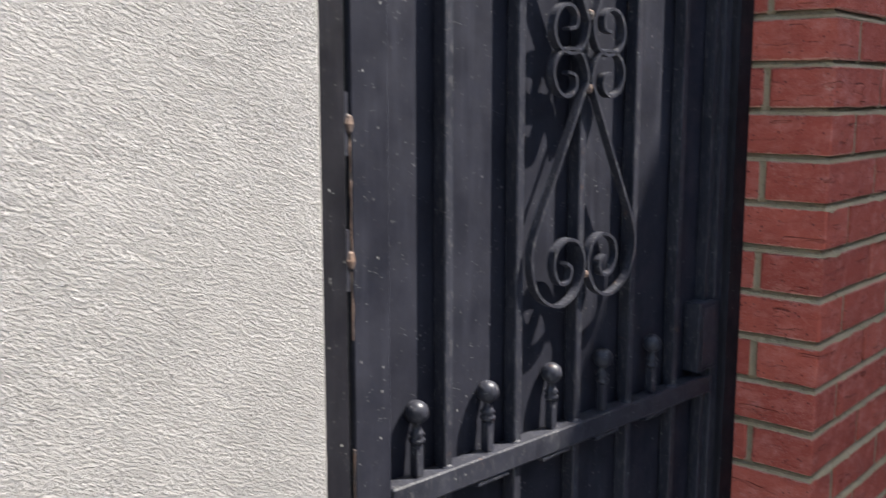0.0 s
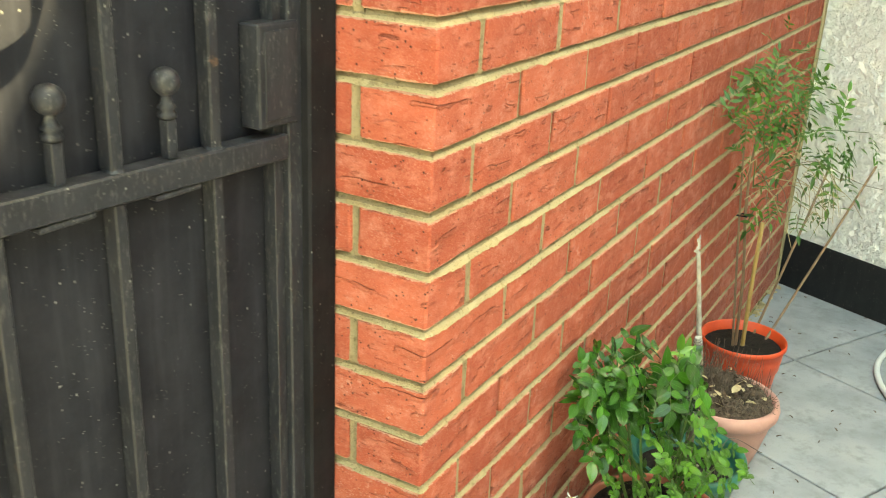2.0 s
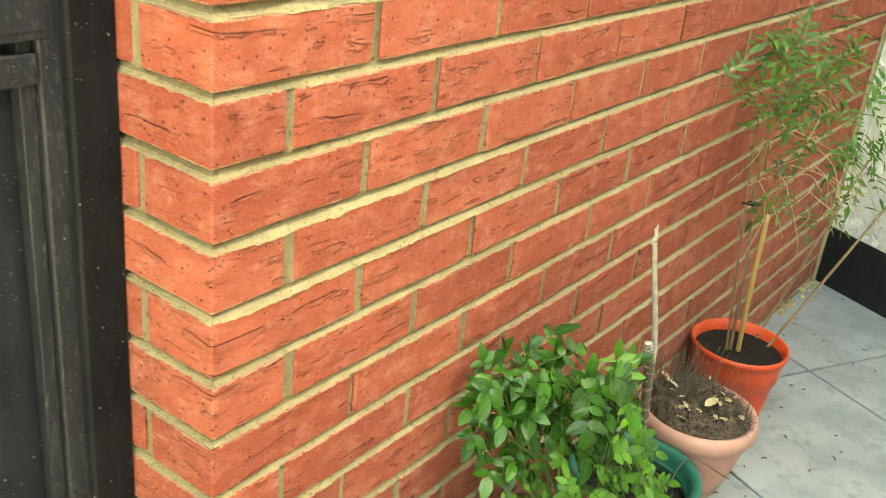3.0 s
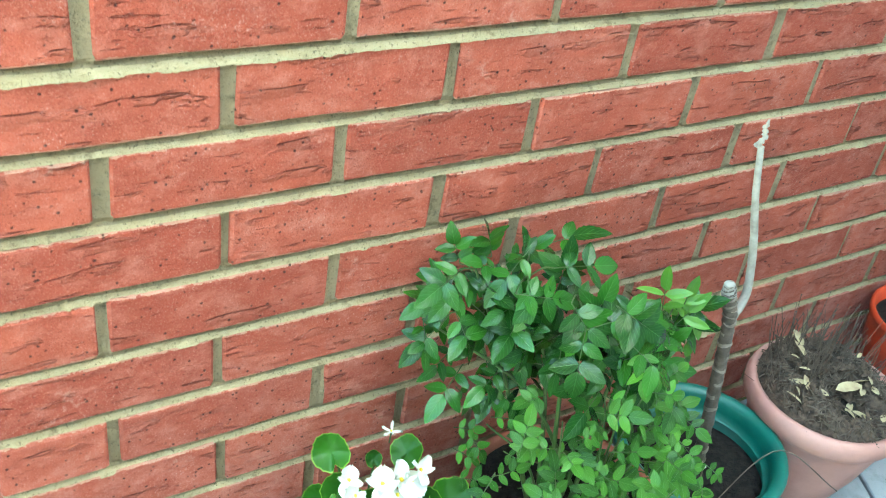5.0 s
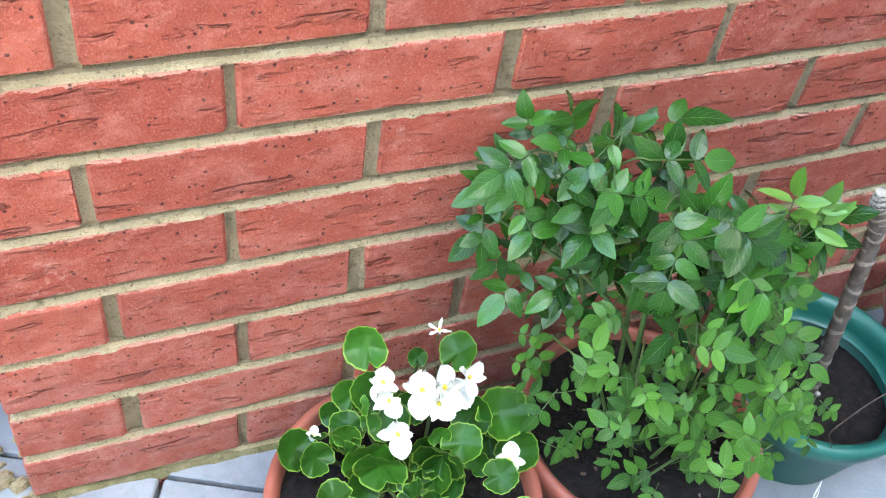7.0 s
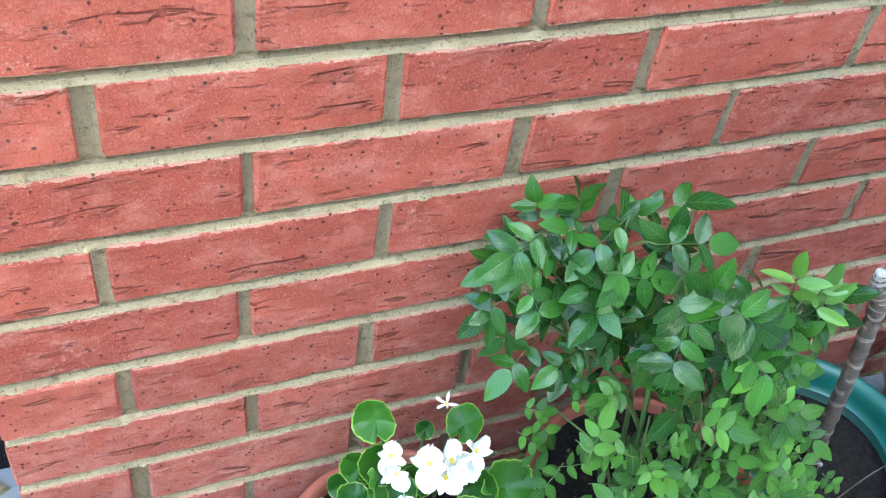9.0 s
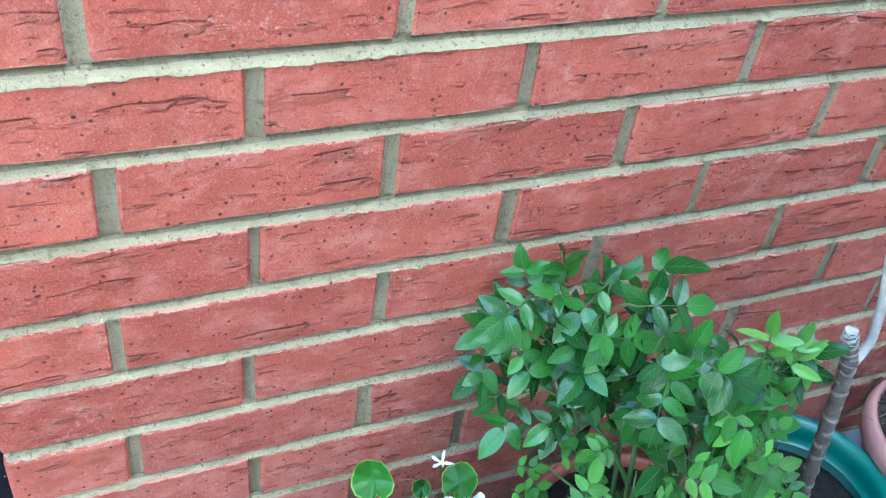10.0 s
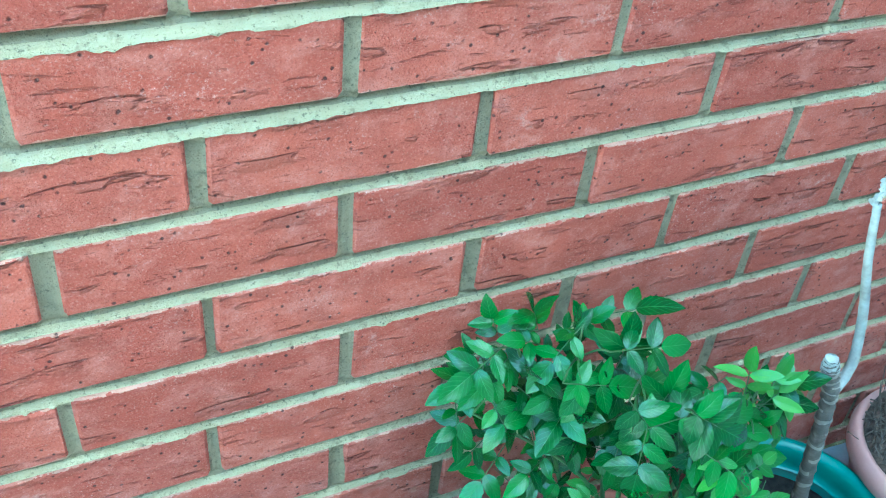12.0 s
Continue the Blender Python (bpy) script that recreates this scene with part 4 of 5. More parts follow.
bm = bmesh.new()
rnd = random.Random(17)
for i in range(40):
    a, r, w = rnd.uniform(0, math.tau), 0.10 * math.sqrt(rnd.random()), rnd.uniform(0.0015, 0.004)
    lathe([(0, -w * 0.6), (w, -w * 0.1), (w * 0.7, w * 0.5), (0, w * 0.7)], 6, 0.3, i, bm, (r * math.cos(a), r * math.sin(a), 0.004))
stones = tagged(part("soil_pebbles", bm, DRY_TWIG), "small stones and bits on the rose pot's soil", "pebbles", kind="stuff")
stones.matrix_world = rose.matrix_world.copy()

# the begonia
def begonia_leaf_mesh(seed):
    rnd = random.Random(seed)
    bm = bmesh.new()
    uv = bm.loops.layers.uv.new("UVMap")
    where = {}
    R = 0.0205
    centre = bm.verts.new((R * 0.9, 0, -0.001))
    where[centre] = (0.5, 0.5)
    rings = []
    cup = rnd.uniform(0.22, 0.48)
    for k in range(1, 5):
        f = k / 4
        ring = []
        for i in range(48):
            a = math.tau * i / 48
            notch = 1 - 0.42 * math.exp(-((a - math.pi) ** 2) / 0.03)
            r = R * f * notch * (1 + 0.035 * math.sin(5 * a + seed) + (0.036 * (i % 3 == 0) if k == 4 else 0))
            z = cup * R * f * f + 0.0022 * math.sin(4 * a + seed) * f * f + 0.0008 * math.sin(11 * a + seed) * f ** 4
            v = bm.verts.new((R * 0.9 + r * math.cos(a), r * math.sin(a) * 0.94, z))
            where[v] = (0.5 + 0.5 * f, 0.5 + 0.5 * f * math.sin(a * 3))
            ring.append(v)
        rings.append(ring)
    for i in range(48):
        bm.faces.new((centre, rings[0][i], rings[0][(i + 1) % 48]))
    for p, q in zip(rings, rings[1:]):
        for i in range(48):
            k = (i + 1) % 48
            bm.faces.new((p[i], q[i], q[k], p[k]))
    for f in bm.faces:
        for l in f.loops:
            l[uv].uv = where[l.vert]
    return mesh_of("begonia_leaf", bm, BEGONIA_LEAF, True)


BEGONIA_MESHES = [begonia_leaf_mesh(i) for i in range(5)]
begonia = thing("begonia", "bedding begonia with glossy round leaves and white flowers", "flowering plant", (0.344, -0.157, begonia_soil))
B_O = Vector((0.338, -0.166, begonia_soil + 0.012))
rnd = random.Random(21)
BIG_LEAVES = ((0.323, -0.062, 0.225, 1.10), (0.420, -0.069, 0.190, 1.00), (0.374, -0.070, 0.200, 0.50), (0.320, -0.089, 0.190, 1.10), (0.287, -0.079, 0.150, 0.70), (0.242, -0.101, 0.140, 1.05), (0.257, -0.123, 0.150, 0.90), (0.318, -0.108, 0.165, 0.60), (0.356, -0.109, 0.175, 0.90), (0.413, -0.130, 0.170, 1.10), (0.445, -0.123, 0.140, 1.00), (0.302, -0.141, 0.155, 1.30), (0.373, -0.157, 0.155, 1.35), (0.373, -0.143, 0.170, 0.60), (0.406, -0.172, 0.150, 0.70), (0.453, -0.163, 0.135, 1.10), (0.291, -0.109, 0.150, 0.80), (0.306, -0.075, 0.170, 0.90))
for i, (x, y, z, s) in enumerate(BIG_LEAVES):
    p = Vector((x, y, z)) - B_O
    root = Vector((p.x * 0.25, p.y * 0.25, 0))
    out = (p - root).normalized()
    face = Vector((-0.28, -0.55, 0.72)) + Vector((rnd.uniform(-.4, .4), rnd.uniform(-.2, .3), rnd.uniform(-.1, .3)))
    along = Vector((p.x * 4 + rnd.uniform(-.3, .3), p.y * 3, 0.35))
    foot = p - along.normalized() * 0.018 * s
    back = foot - face.normalized() * 0.005
    part("stem", tube(smooth_line((root, root.lerp(back, 0.6) + Vector((0, 0.012, 0.0)), back, foot), 4), (0.0022, 0.0014), 6), STEM, begonia)
    leaf(begonia, BEGONIA_MESHES[i % 5], aim(foot, along, face, 0, s))
for i in range(34):
    a, r = rnd.uniform(0, math.tau), rnd.uniform(0.01, 0.105)
    p = Vector((r * math.cos(a), r * math.sin(a) - 0.01, rnd.uniform(0.012, 0.060)))
    face = Vector((p.x * 4 - 0.1, p.y * 3 - 0.3, 0.8))
    leaf(begonia, BEGONIA_MESHES[i % 5], aim(p, Vector((p.x + 0.01, p.y, 0.02)), face + Vector((rnd.uniform(-.5, .5), rnd.uniform(-.4, .4), 0)), 0, rnd.uniform(0.7, 1.35)))

for i, (x, y, z) in enumerate(((0.285, -0.115, 0.165), (0.30, -0.125, 0.150), (0.335, -0.12, 0.150), (0.395, -0.14, 0.150), (0.36, -0.095, 0.170), (0.27, -0.10, 0.145), (0.42, -0.10, 0.160), (0.31, -0.10, 0.185))):
    face = Vector((rnd.uniform(-.6, .3), rnd.uniform(-.7, 0), 0.7))
    leaf(begonia, BEGONIA_MESHES[(i + 2) % 5], aim(Vector((x, y, z)) - B_O, Vector((rnd.uniform(-1, 1), -0.4, 0.5)), face, 0, rnd.uniform(0.45, 0.75)))


def petal_mesh(length, width, seed):
    bm = bmesh.new()
    rings = []
    for i in range(7):
        t = i / 6
        h = width / 2 * (math.sin(math.pi * min(1, t * 0.86 + 0.1))) ** 0.7
        rings.append([bm.verts.new((length * t, a * h, 0.16 * length * t * t + 0.30 * h * a * a + 0.0026 * t * math.sin(5 * a + seed + 5 * t))) for a in (-1, -0.5, 0, 0.5, 1)])
    for p, q in zip(rings, rings[1:]):
        for k in range(4):
            bm.faces.new((p[k], q[k], q[k + 1], p[k + 1]))
    return mesh_of("petal", bm, PETAL, True)


PETALS = [petal_mesh(0.0190, 0.0200, 0), petal_mesh(0.0165, 0.0100, 1), petal_mesh(0.0205, 0.0190, 4), petal_mesh(0.0150, 0.0042, 2)]


def flower(at, facing, size, roll, kinds=(0, 1, 2, 1)):
    bm = tube([(0, 0, -0.030), (0.001, 0, -0.015), (0, 0, 0)], (0.0011, 0.0013), 5)
    stalk = mesh_of("flower_stalk", bm, STEM)
    ob = new("flower", stalk)
    ob.parent = begonia
    ob.matrix_basis = aim(at, Vector(facing).orthogonal(), facing, 0, size)
    tagged(ob, "white begonia flower with a yellow centre")
    for k, ang in enumerate((0, 82, 187, 268, 135)[:len(kinds)]):
        pt = new("petal", PETALS[kinds[k]])
        pt.parent = ob
        pt.matrix_basis = pose(0, 0, 0, 0, 0, ang + roll) @ pose(0.001, 0, 0, 6 * math.sin(roll + k), -22 - 24 * math.sin(roll * 0.7 + 2 * k), 0)
    part("stamens", lathe([(0, 0.0), (0.0020, 0.001), (0.0019, 0.0025), (0.0012, 0.0035), (0, 0.004)], 10, 0.15, 2), POLLEN, ob)


for x, y, z, fx, fy, fz, s, roll in (
    (0.328, -0.099, 0.215, -0.5, -0.6, 0.6, 1.0, 0),
    (0.329, -0.114, 0.205, -0.3, -0.7, 0.5, 0.95, 70),
    (0.332, -0.137, 0.180, -0.2, -0.6, 0.7, 1.15, 30),
    (0.362, -0.115, 0.210, -0.4, -0.5, 0.8, 1.3, 10),
    (0.383, -0.118, 0.210, 0.1, -0.5, 0.8, 1.2, 45),
    (0.375, -0.127, 0.200, -0.2, -0.8, 0.4, 1.1, 100),
    (0.410, -0.114, 0.210, 0.4, -0.4, 0.8, 1.0, 20),
    (0.396, -0.120, 0.206, -0.1, -0.7, 0.6, 1.1, 60),
):
    flower(Vector((x, y, z)) - B_O, (fx, fy, fz), s, roll)
for x, y, z, s in ((0.434, -0.181, 0.155, 0.9), (0.262, -0.097, 0.150, 0.45)):
    flower(Vector((x, y, z)) - B_O, (-0.3, -0.5, 0.8), s, 15)

flower(Vector((0.391, -0.073, 0.240)) - B_O, (-0.1, -0.2, 1.0), 0.8, 15, (3, 3, 3, 3, 3))
# the bare stem in the green pot
STEM_AT = Vector((0.872, -0.140, green_soil))
stem_o = STEM_AT - Vector((0.011, 0.012, -0.010))
bare = thing("bare_stem", "leafless ringed grey stem with a bleached dead side shoot", "plant", STEM_AT)


def ringed(points, r0, r1, seed):
    line = smooth_line(points, 30)
    bm = bmesh.new()
    n = len(line)
    rnd = random.Random(seed)
    rings = []
    side = Vector((1, 0, 0))
    for i, p in enumerate(line):
        d = (line[min(i + 1, n - 1)] - line[max(i - 1, 0)]).normalized()
        side = (side - d * side.dot(d)).normalized()
        up = d.cross(side)
        r = (r0 + (r1 - r0) * i / (n - 1)) * (1.08 if i % 5 == 0 else 0.98 - 0.012 * (i % 5)) * rnd.uniform(0.96, 1.04)
        rings.append([bm.verts.new(p + (side * math.cos(a) + up * math.sin(a)) * r + d * 0.002 * math.sin(a * 2 + i)) for a in (math.tau * k / 12 for k in range(12))])
    for p, q in zip(rings, rings[1:]):
        for k in range(12):
            f = bm.faces.new((p[k], p[(k + 1) % 12], q[(k + 1) % 12], q[k]))
            f.material_index = int(rings.index(p) % 5 == 0 and (k + 5 * (rings.index(p) // 5)) % 12 < 8)
    bm.faces.new(rings[0][::-1])
    bm.faces.new(rings[-1])
    return bm


def at_stem(x, y, z):
    return Vector((x, y, z)) - stem_o


fork = at_stem(0.795, -0.157, 0.345)
part("trunk", ringed(((0.002, 0, -0.01), (0, 0, 0.0), at_stem(0.826, -0.155, 0.212), fork, at_stem(0.775, -0.156, 0.395)), 0.0090, 0.0084, 3), BARK, bare, smooth=True).data.materials.append(RING_SCAR)
part("cut_end", ringed((at_stem(0.7755, -0.156, 0.393), at_stem(0.773, -0.156, 0.401), at_stem(0.771, -0.156, 0.407)), 0.0086, 0.006, 5), PALE_WOOD, bare).data.materials.append(BARK)
part("dead_shoot", tube(smooth_line((fork, at_stem(0.820, -0.148, 0.372), at_stem(0.812, -0.142, 0.430), at_stem(0.779, -0.139, 0.520), at_stem(0.765, -0.134, 0.580)), 8), (0.0062, 0.0036), 9, rough=0.06, seed=4), PALE_WOOD, bare, "bleached dead shoot", smooth=True)
bm = bmesh.new()
rnd = random.Random(8)
for i in range(9):
    z = 0.580 + 0.0038 * i
    lathe([(0, -0.003), (0.0046 - 0.0003 * i, -0.001), (0.0038 - 0.0003 * i, 0.002), (0, 0.004)], 7, 0.25, i, bm, at_stem(0.764 + rnd.uniform(-.002, .002), -0.133 + rnd.uniform(-.002, .002), z))
part("dried_bud", bm, PALE_WOOD, bare)
bm = tube(smooth_line((at_stem(0.842, -0.175, green_soil - 0.002), at_stem(0.838, -0.178, green_soil + 0.02), at_stem(0.835, -0.178, green_soil + 0.045)), 4), (0.0012, 0.0011), 5)
marker = tagged(part("plant_marker", bm, DRY_TWIG), "thin stick with a pale round head in soil", "stick")
marker.matrix_world = Matrix.Translation(STEM_AT)
ball = bmesh.new()
bmesh.ops.create_uvsphere(ball, u_segments=10, v_segments=8, radius=0.0032)
bmesh.ops.translate(ball, vec=at_stem(0.835, -0.178, green_soil + 0.047), verts=ball.verts)
part("head", ball, PALE_WOOD, marker)
bm = tube(smooth_line(((0.80, -0.24, 0.104), (0.86, -0.20, green_soil + 0.012), (0.95, -0.20, 0.106), (1.03, -0.26, 0.05)), 8), 0.0009, 5)
tagged(part("dry_stalk", bm, DRY_TWIG), "thin dry stalk lying across the green pot", "stalk")
bm = box(-0.014, 0.014, -0.0004, 0.0004, -0.010, 0.010)
tag = tagged(part("paper_tag", bm, PAPER), "small white paper tag on the green pot", "tag")
tag.matrix_world = pose(0.792, -0.262, 0.045, -15, 12, 30)
for k in range(3):
    part("print_bar", box(-0.010, 0.008 - 0.003 * k, -0.0008, -0.0005, 0.004 - 0.005 * k, 0.0055 - 0.005 * k), DRY_TWIG, tag)

# dead twigs in the terracotta pot
dead = thing("dead_plant", "dead brown twiggy plant with dry leaf litter", "dead plant", (1.090, -0.154, terra_soil))
rnd = random.Random(31)


def heap(x, y):
    """Height of the litter: a lumpy ring, higher behind, with a hollow in front."""
    r = math.hypot(x, y)
    h = 0.034 * max(0.0, 1 - (max(0.0, r - 0.055) / 0.058) ** 2) + 0.016 * max(0.0, y + x * 0.3) / 0.1
    h -= 0.046 * math.exp(-((x - 0.012) ** 2 + (y + 0.036) ** 2) / 0.0016)
    return h + 0.010 * noise.noise((x * 45, y * 45, 2.0)) + 0.006 * noise.noise((x * 130, y * 130, 5.0))


bm = bmesh.new()
rings = []
for k in range(29):
    r = 0.1045 * k / 28
    rings.append([bm.verts.new((r * math.cos(a), r * math.sin(a), heap(r * math.cos(a), r * math.sin(a)))) for a in (math.tau * i / 90 for i in range(90))] if k else [bm.verts.new((0, 0, heap(0, 0)))])
for p, q in zip(rings, rings[1:]):
    for i in range(90):
        k = (i + 1) % 90
        bm.faces.new((p[0], q[i], q[k]) if len(p) == 1 else (p[i], q[i], q[k], p[k]))
tagged(part("litter_mound", bm, LITTER, dead, "crumbled brown leaf litter"), kind="stuff")
bm = bmesh.new()
buds = bmesh.new()
for i in range(330):
    a, r = rnd.uniform(0, math.tau), 0.102 * math.sqrt(rnd.random())
    x, y = r * math.cos(a), r * math.sin(a)
    if y < 0.0 and r < 0.086:
        continue
    z = heap(x, y) - 0.004
    tall = rnd.uniform(0.015, 0.085) * (1.0 if y > 0.0 or x > 0.04 else 0.45)
    lx, ly = x * 0.12 + rnd.uniform(-.016, .016), y * 0.06 + rnd.uniform(-.016, .012)
    top = (x + lx, min(y + ly, 0.13), z + tall)
    tube([(x, y, z), (x + lx * 0.4 + rnd.uniform(-.004, .004), y + ly * 0.4, z + tall * 0.5), top], (0.0008, 0.0004), 4, bm)
    if i % 2:
        lathe([(0, -0.0016), (0.0013, 0.0), (0, 0.0018)], 5, 0.2, i, buds, top)
tagged(part("twig_tangle", bm, DRY_TWIG, dead), kind="stuff")
tagged(part("dry_buds", buds, BARK, dead), kind="stuff")
bm = bmesh.new()
for i in range(620):
    a, r = rnd.uniform(0, math.tau), 0.102 * math.sqrt(rnd.random())
    x, y = r * math.cos(a), r * math.sin(a)
    c = Vector((x, y, heap(x, y) + rnd.uniform(-0.001, 0.005)))
    d = Vector((rnd.uniform(-1, 1), rnd.uniform(-1, 1), rnd.uniform(-.5, .6))).normalized() * rnd.uniform(0.006, 0.024)
    tube([c - d / 2, c + Vector((0, 0, 0.002)), c + d / 2], (rnd.uniform(0.0006, 0.0016), 0.0006), 4, bm)
tagged(part("litter", bm, DRY_TWIG, dead), kind="stuff")
CHIP = [leaf_mesh("dry_leaf", DRY_LEAF, 0.036, 0.015, fold=0.9, droop=0.15, rows=6, seed=40 + i) for i in range(3)]
DRY = [leaf_mesh("dry_leaf", LITTER, 0.030, 0.017, fold=0.9, droop=0.35, rows=6, seed=60 + i) for i in range(3)]
for i in range(60):
    a, r = rnd.uniform(0, math.tau), 0.095 * math.sqrt(rnd.random())
    x, y = r * math.cos(a), r * math.sin(a)
    leaf(dead, CHIP[i % 3] if i % 5 == 0 else DRY[i % 3], aim((x, y, heap(x, y) + (0.009 if i % 5 == 0 else 0.004)), (rnd.uniform(-1, 1), rnd.uniform(-1, 1), rnd.uniform(-.3, .6)), (rnd.uniform(-.8, .8), rnd.uniform(-.8, .8), 1), 0, rnd.uniform(0.5, 1.0)), "withered_leaf")
for i, (x, y, turn, size) in enumerate(((-0.006, -0.012, -10, 1.5), (0.008, -0.040, -70, 1.2), (0.036, -0.030, 30, 1.0), (-0.030, 0.040, 60, 1.1), (0.055, 0.010, 15, 0.5), (-0.035, 0.02, 140, 0.45), (0.050, -0.030, 50, 0.6))):
    leaf(dead, CHIP[i % 3], aim((x, y, heap(x, y) + 0.017), (math.cos(radians(turn)), math.sin(radians(turn)), 0.1), (0.2, -0.3, 1), 0, size), "dry_leaf")

# the climber on canes in the orange pot
CLIMBER_AT = Vector((1.409, -0.112, orange_soil))
cl_o = CLIMBER_AT - Vector((-0.004, 0.006, 0.006))
climber = thing("climbing_plant", "feathery green climber tied to canes", "climbing plant", CLIMBER_AT)


def at_cl(x, y, z):
    return Vector((x, y, z)) - cl_o


part("stem", tube(smooth_line(((-0.012, 0.015, -0.005), at_cl(1.395, -0.095, 0.30), at_cl(1.388, -0.078, 0.46), at_cl(1.385, -0.075, 0.62), at_cl(1.39, -0.10, 0.72)), 6), (0.0042, 0.0028), 7, rough=0.1, seed=1), DARK_CANE, climber)
part("stem", tube(smooth_line(((-0.02, 0.02, -0.005), at_cl(1.385, -0.085, 0.25), at_cl(1.378, -0.066, 0.46), at_cl(1.365, -0.055, 0.62)), 6), (0.0030, 0.0022), 6, rough=0.1, seed=2), DARK_CANE, climber)
part("tie", tube([at_cl(1.378, -0.083, 0.455), at_cl(1.398, -0.086, 0.455), at_cl(1.398, -0.068, 0.455), at_cl(1.376, -0.060, 0.455), at_cl(1.378, -0.083, 0.456)], 0.0020, 5), FRAME_PAINT, climber)


def frond_mesh(length, pairs, seed):
    rnd = random.Random(seed)
    bm = bmesh.new()
    uv = bm.loops.layers.uv.new("UVMap")
    where = {}

    def leaflet(root, d, size):
        d = d.normalized()
        s = Vector((-d.y, d.x, 0)).normalized()
        pts = [(0, 0), (0.30, 0.155), (0.65, 0.115), (1.0, 0)]
        a = bm.verts.new(root)
        b = bm.verts.new(root + d * size)
        l1, l2 = [bm.verts.new(root + d * size * t + s * size * w + Vector((0, 0, 0.05 * size))) for t, w in pts[1:3]], [bm.verts.new(root + d * size * t - s * size * w + Vector((0, 0, 0.05 * size))) for t, w in pts[1:3]]
        m1, m2 = [bm.verts.new(root + d * size * t) for t, w in pts[1:3]]
        for vs in ((a, m1, l1[0]), (m1, m2, l1[1], l1[0]), (m2, b, l1[1]), (a, l2[0], m1), (m1, l2[0], l2[1], m2), (m2, l2[1], b)):
            bm.faces.new(vs)
        for v, q in ((a, (0.5, 0)), (b, (0.5, 1)), (m1, (0.5, .35)), (m2, (0.5, .7)), (l1[0], (1, .35)), (l1[1], (1, .7)), (l2[0], (0, .35)), (l2[1], (0, .7))):
            where[v] = q

    for k in range(pairs):
        t = 0.2 + 0.75 * k / pairs
        root = Vector((length * t, 0, -0.25 * length * t * t))
        for sg in (1, -1):
            leaflet(root, Vector((0.6, sg, rnd.uniform(-.3, .1))), length * rnd.uniform(0.36, 0.48) * (1 - 0.35 * abs(t - 0.45)))
    leaflet(Vector((length, 0, -0.25 * length)), Vector((1, 0, -0.4)), length * 0.5)
    stalk = [bm.verts.new((0, w, 0)) for w in (-0.0006, 0.0006)] + [bm.verts.new((length, w, -0.25 * length)) for w in (0.0005, -0.0005)]
    for v in stalk:
        where[v] = (0.5, 0.5)
    bm.faces.new(stalk)
    for f in bm.faces:
        for l in f.loops:
            l[uv].uv = where[l.vert]
    return mesh_of("frond", bm, FEATHER_LEAF, True)


FRONDS = [frond_mesh(0.066, 3, i) for i in range(3)] + [frond_mesh(0.052, 2, 7)]
rnd = random.Random(77)
CLUMPS = ((1.40, -0.10, 0.76, 0.065, 24), (1.36, -0.06, 0.71, 0.05, 12), (1.42, -0.17, 0.72, 0.06, 18), (1.42, -0.24, 0.67, 0.05, 12), (1.41, -0.15, 0.64, 0.04, 5), (1.44, -0.25, 0.60, 0.03, 6), (1.37, -0.08, 0.60, 0.035, 5), (1.39, -0.13, 0.51, 0.03, 5), (1.41, -0.19, 0.48, 0.035, 5), (1.43, -0.31, 0.69, 0.04, 5), (1.23, -0.045, 0.715, 0.035, 6), (1.16, -0.040, 0.735, 0.012, 2), (1.50, -0.10, 0.80, 0.06, 12), (1.38, -0.10, 0.84, 0.06, 12))
for cx, cy, cz, cr, count in CLUMPS:
    bm = tube(smooth_line((at_cl(1.388, -0.085, cz - 0.07), at_cl((1.388 + cx) / 2, (cy - 0.085) / 2, cz - 0.01), at_cl(cx, cy, cz)), 5), (0.0016, 0.0008), 5)
    part("stem", bm, STEM, climber)
    for i in range(count):
        v = Vector((rnd.gauss(0, 1), rnd.gauss(0, 1), rnd.gauss(0, 1))).normalized() * cr * rnd.random() ** 0.4
        p = Vector((cx, cy, cz)) + v
        p.y = min(p.y, -0.03)
        d = v.normalized() + Vector((rnd.uniform(-.5, .5), rnd.uniform(-.6, .2), rnd.uniform(-.8, .2)))
        if p.y + 0.06 * d.y > -0.012:
            d.y = -abs(d.y)
        leaf(climber, rnd.choice(FRONDS), aim(p - cl_o, d, (rnd.uniform(-.6, .1), rnd.uniform(-.7, 0), 1), 0, rnd.uniform(0.75, 1.15)), "frond")
for i in range(44):
    p = Vector((rnd.uniform(1.36, 1.42), rnd.uniform(-.24, -.06), rnd.uniform(0.48, 0.66)))
    q = p + Vector((rnd.uniform(-.20, .08), rnd.uniform(-.13, .03), rnd.uniform(-.11, .04)))
    q.y = min(q.y, -0.02)
    part("tendril", tube(smooth_line((p - cl_o, p.lerp(q, 0.5) + Vector((rnd.uniform(-.02, .02), -0.012, rnd.uniform(-.025, .035))) - cl_o, q - cl_o), 6), (0.0010, 0.0006), 4), (DRY_LEAF, DRY_TWIG)[i % 3 == 2], climber)

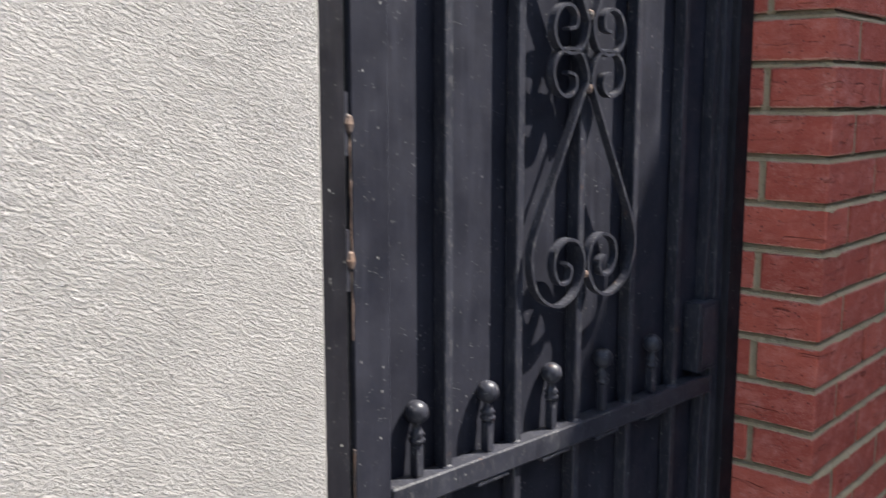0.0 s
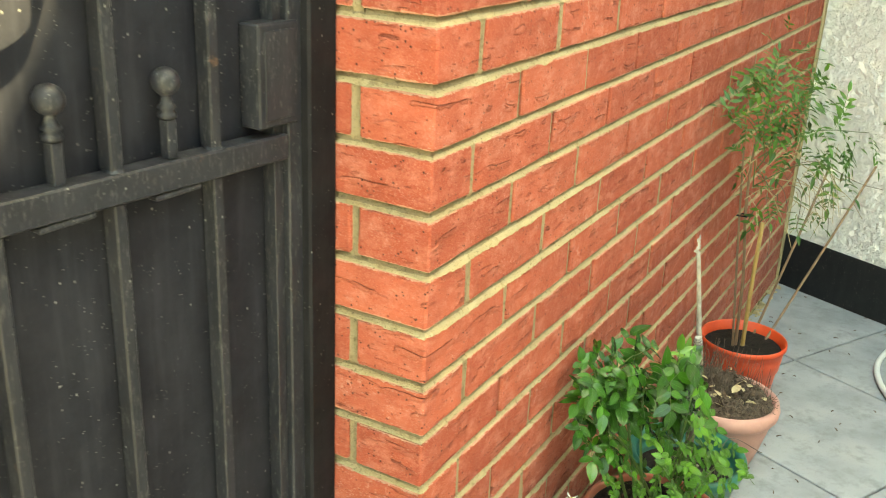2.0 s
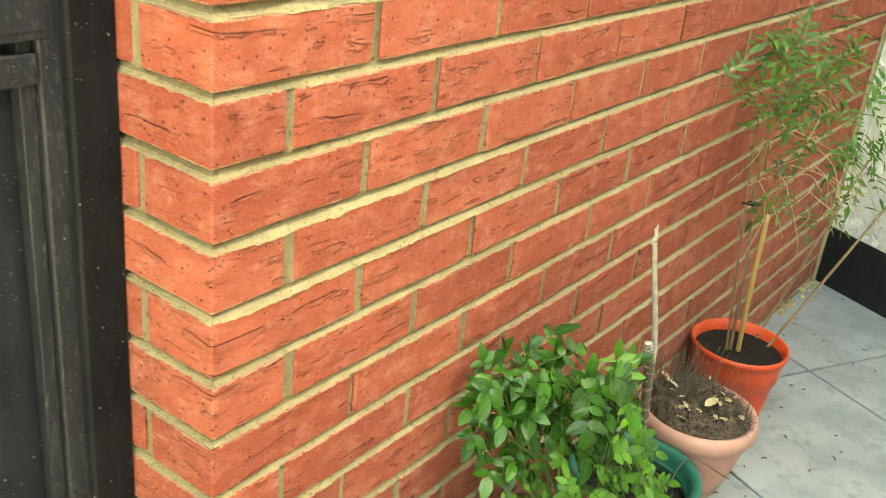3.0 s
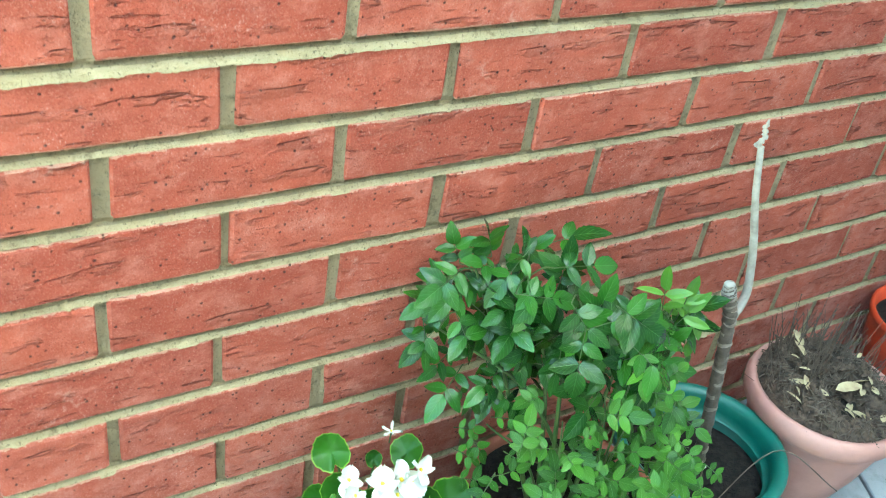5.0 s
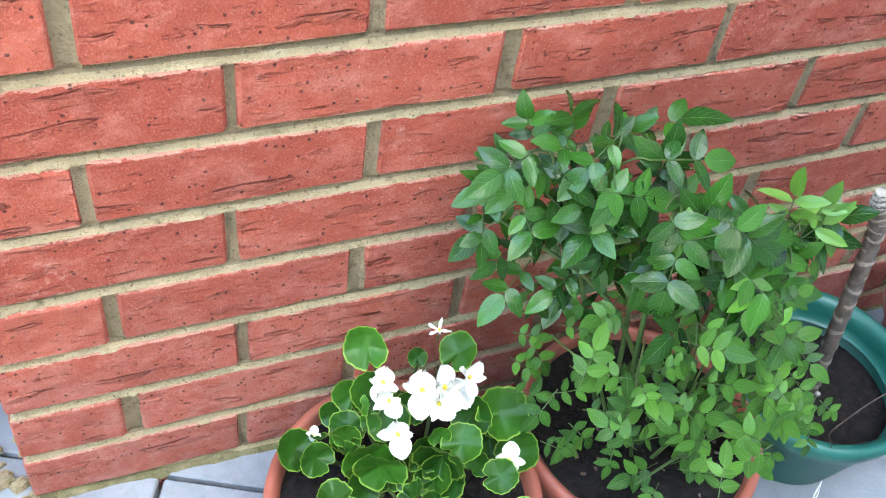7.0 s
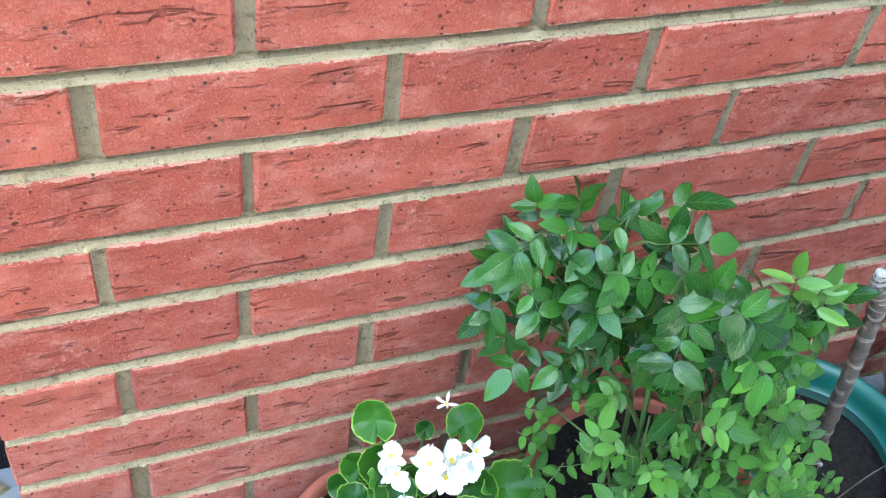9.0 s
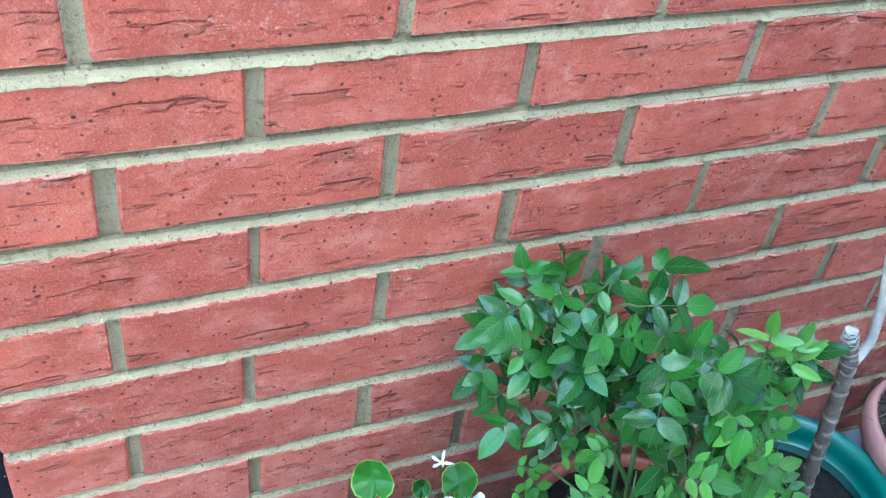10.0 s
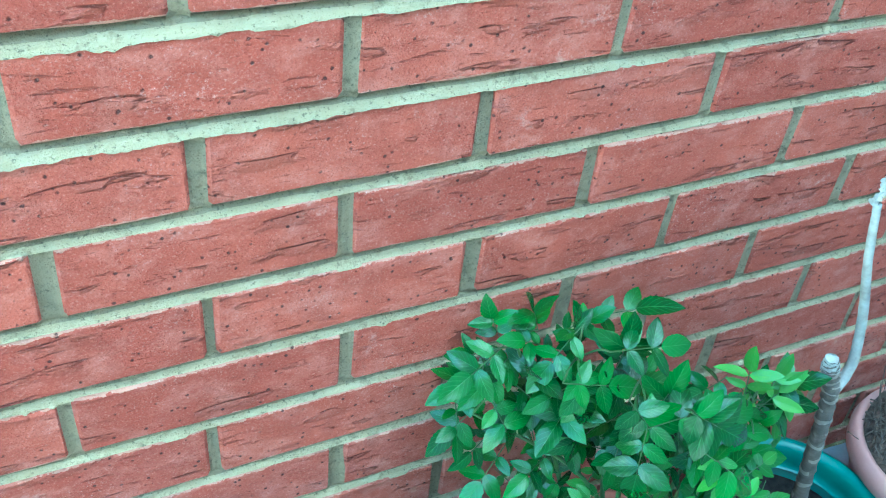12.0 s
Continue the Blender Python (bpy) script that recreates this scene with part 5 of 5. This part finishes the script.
bm = tube(smooth_line(((0, 0, -0.03), at_cl(1.36, -0.125, 0.30), at_cl(1.318, -0.134, 0.468)), 8), (0.0055, 0.0050), 10, rough=0.03)
tagged(part("bamboo_cane", bm, CANE, smooth=True), "yellow bamboo cane standing in the orange pot", "cane").matrix_world = Matrix.Translation(CLIMBER_AT)
for a, b in (((1.44, -0.135, 0.06), (1.80, -0.300, 0.53)), ((1.455, -0.11, 0.06), (1.80, -0.185, 0.50))):
    a, b = Vector(a), Vector(b)
    ob = tagged(part("garden_cane", tube([a, a.lerp(b, 0.5) + Vector((0, 0, -0.004)), b], (0.0036, 0.0030), 7, rough=0.06), DARK_CANE), "thin brown cane leaning out of the orange pot", "cane", "leaning canes")

# ---- hose and litter on the patio ----
hose_line = smooth_line(((2.20, -0.47, floor_z(2.2) + 0.009), (2.03, -0.42, floor_z(2.03) + 0.009), (1.87, -0.405, floor_z(1.87) + 0.009), (1.70, -0.45, floor_z(1.7) + 0.009), (1.52, -0.56, floor_z(1.52) + 0.009), (1.30, -0.60, floor_z(1.3) + 0.009)), 10)
hose = tagged(part("garden_hose", tube(hose_line, 0.008, 10), HOSE, smooth=True), "pale grey garden hose curled on the paving", "hose")
e0, e1 = Vector((1.30, -0.60, floor_z(1.3) + 0.012)), Vector((1.255, -0.575, floor_z(1.25) + 0.012))
part("connector", tube([e0, e0.lerp(e1, 0.3), e0.lerp(e1, 0.31), e1], 0.0115, 12), CHROME, hose, "shiny metal hose connector")
rnd = random.Random(90)
bm = bmesh.new()
for i in range(60):
    x, y = rnd.uniform(1.0, 2.35), -rnd.random() ** 1.6 * 0.6 - 0.03
    d = Vector((rnd.uniform(-1, 1), rnd.uniform(-1, 1), 0)).normalized() * rnd.uniform(0.002, 0.007)
    p = Vector((x, y, floor_z(x) + 0.0012))
    tube([p - d, p + Vector((0, 0, 0.002)), p + d], (0.0018, 0.0008), 4, bm)
tagged(part("fallen_litter", bm, DRY_TWIG), "dry bits of leaf scattered on the paving", "leaf litter", kind="stuff")
bm = bmesh.new()
for i in range(46):
    t = rnd.random()
    x, y = (-0.02 + rnd.uniform(-.03, .03), rnd.uniform(-.015, .12)) if i < 22 else (2.0 + 0.42 * t, -0.004 - rnd.random() * 0.02)
    s = rnd.uniform(0.004, 0.013)
    lathe([(0, -s * 0.5), (s * 0.9, -s * 0.2), (s * 0.7, s * 0.5), (0, s * 0.8)], 6, 0.3, i, bm, (x, y, floor_z(x) + s * 0.3))
tagged(part("mortar_crumbs", bm, PALE_LIT_MORTAR), "loose mortar crumbs at the foot of the wall", "rubble", kind="stuff")

# ---- pieces of paving and wall ----
SLAB_SIZE, SLAB_GAP = 0.53, 0.006
CROSS = Vector((1.792, -0.192, 0))
patio = thing("pavement", "square grey patio slabs with open joints", "paving", kind="structure")
tilt = math.atan(0.038)
slab_bm = box(-SLAB_SIZE / 2 + SLAB_GAP / 2, SLAB_SIZE / 2 - SLAB_GAP / 2, -SLAB_SIZE / 2 + SLAB_GAP / 2, SLAB_SIZE / 2 - SLAB_GAP / 2, -0.040, 0.0, 0.002)
SLAB_MESH = mesh_of("slab", slab_bm, SLAB)
turn = math.atan2(OUT.y, OUT.x)
tip = Matrix.Rotation(tilt, 4, "Y")
rnd = random.Random(12)
for i in range(-9, 2):
    for j in range(-2, 8):
        c = CROSS + OUT * (i + 0.5) * SLAB_SIZE + DOWN * (j + 0.5) * SLAB_SIZE
        if c.x < -3.5 or c.y > 0.55 or c.y < -3.2 or (c - HOUSE_AT).dot(OUT) > 0.3:
            continue
        ob = new("slab", SLAB_MESH)
        ob.parent = patio
        ob.matrix_basis = Matrix.Translation((c.x, c.y, floor_z(c.x) + rnd.uniform(-.0008, .0004))) @ tip @ Matrix.Rotation(turn, 4, "Z")

upper = bmesh.new()
for n, m in lay_bricks():
    if n >= -12:
        ob = new("brick", rnd.choice(BRICK_MESHES))
        ob.parent = brick_wall
        ob.matrix_basis = m
    else:
        l, w, h = BRICK_L / 2, BRICK_W / 2, BRICK_H / 2
        add_box(upper, -l, l, -w, w, -h, h, 0.0, m)
tagged(part("upper_brickwork", upper, BRICK, brick_wall), kind="stuff")
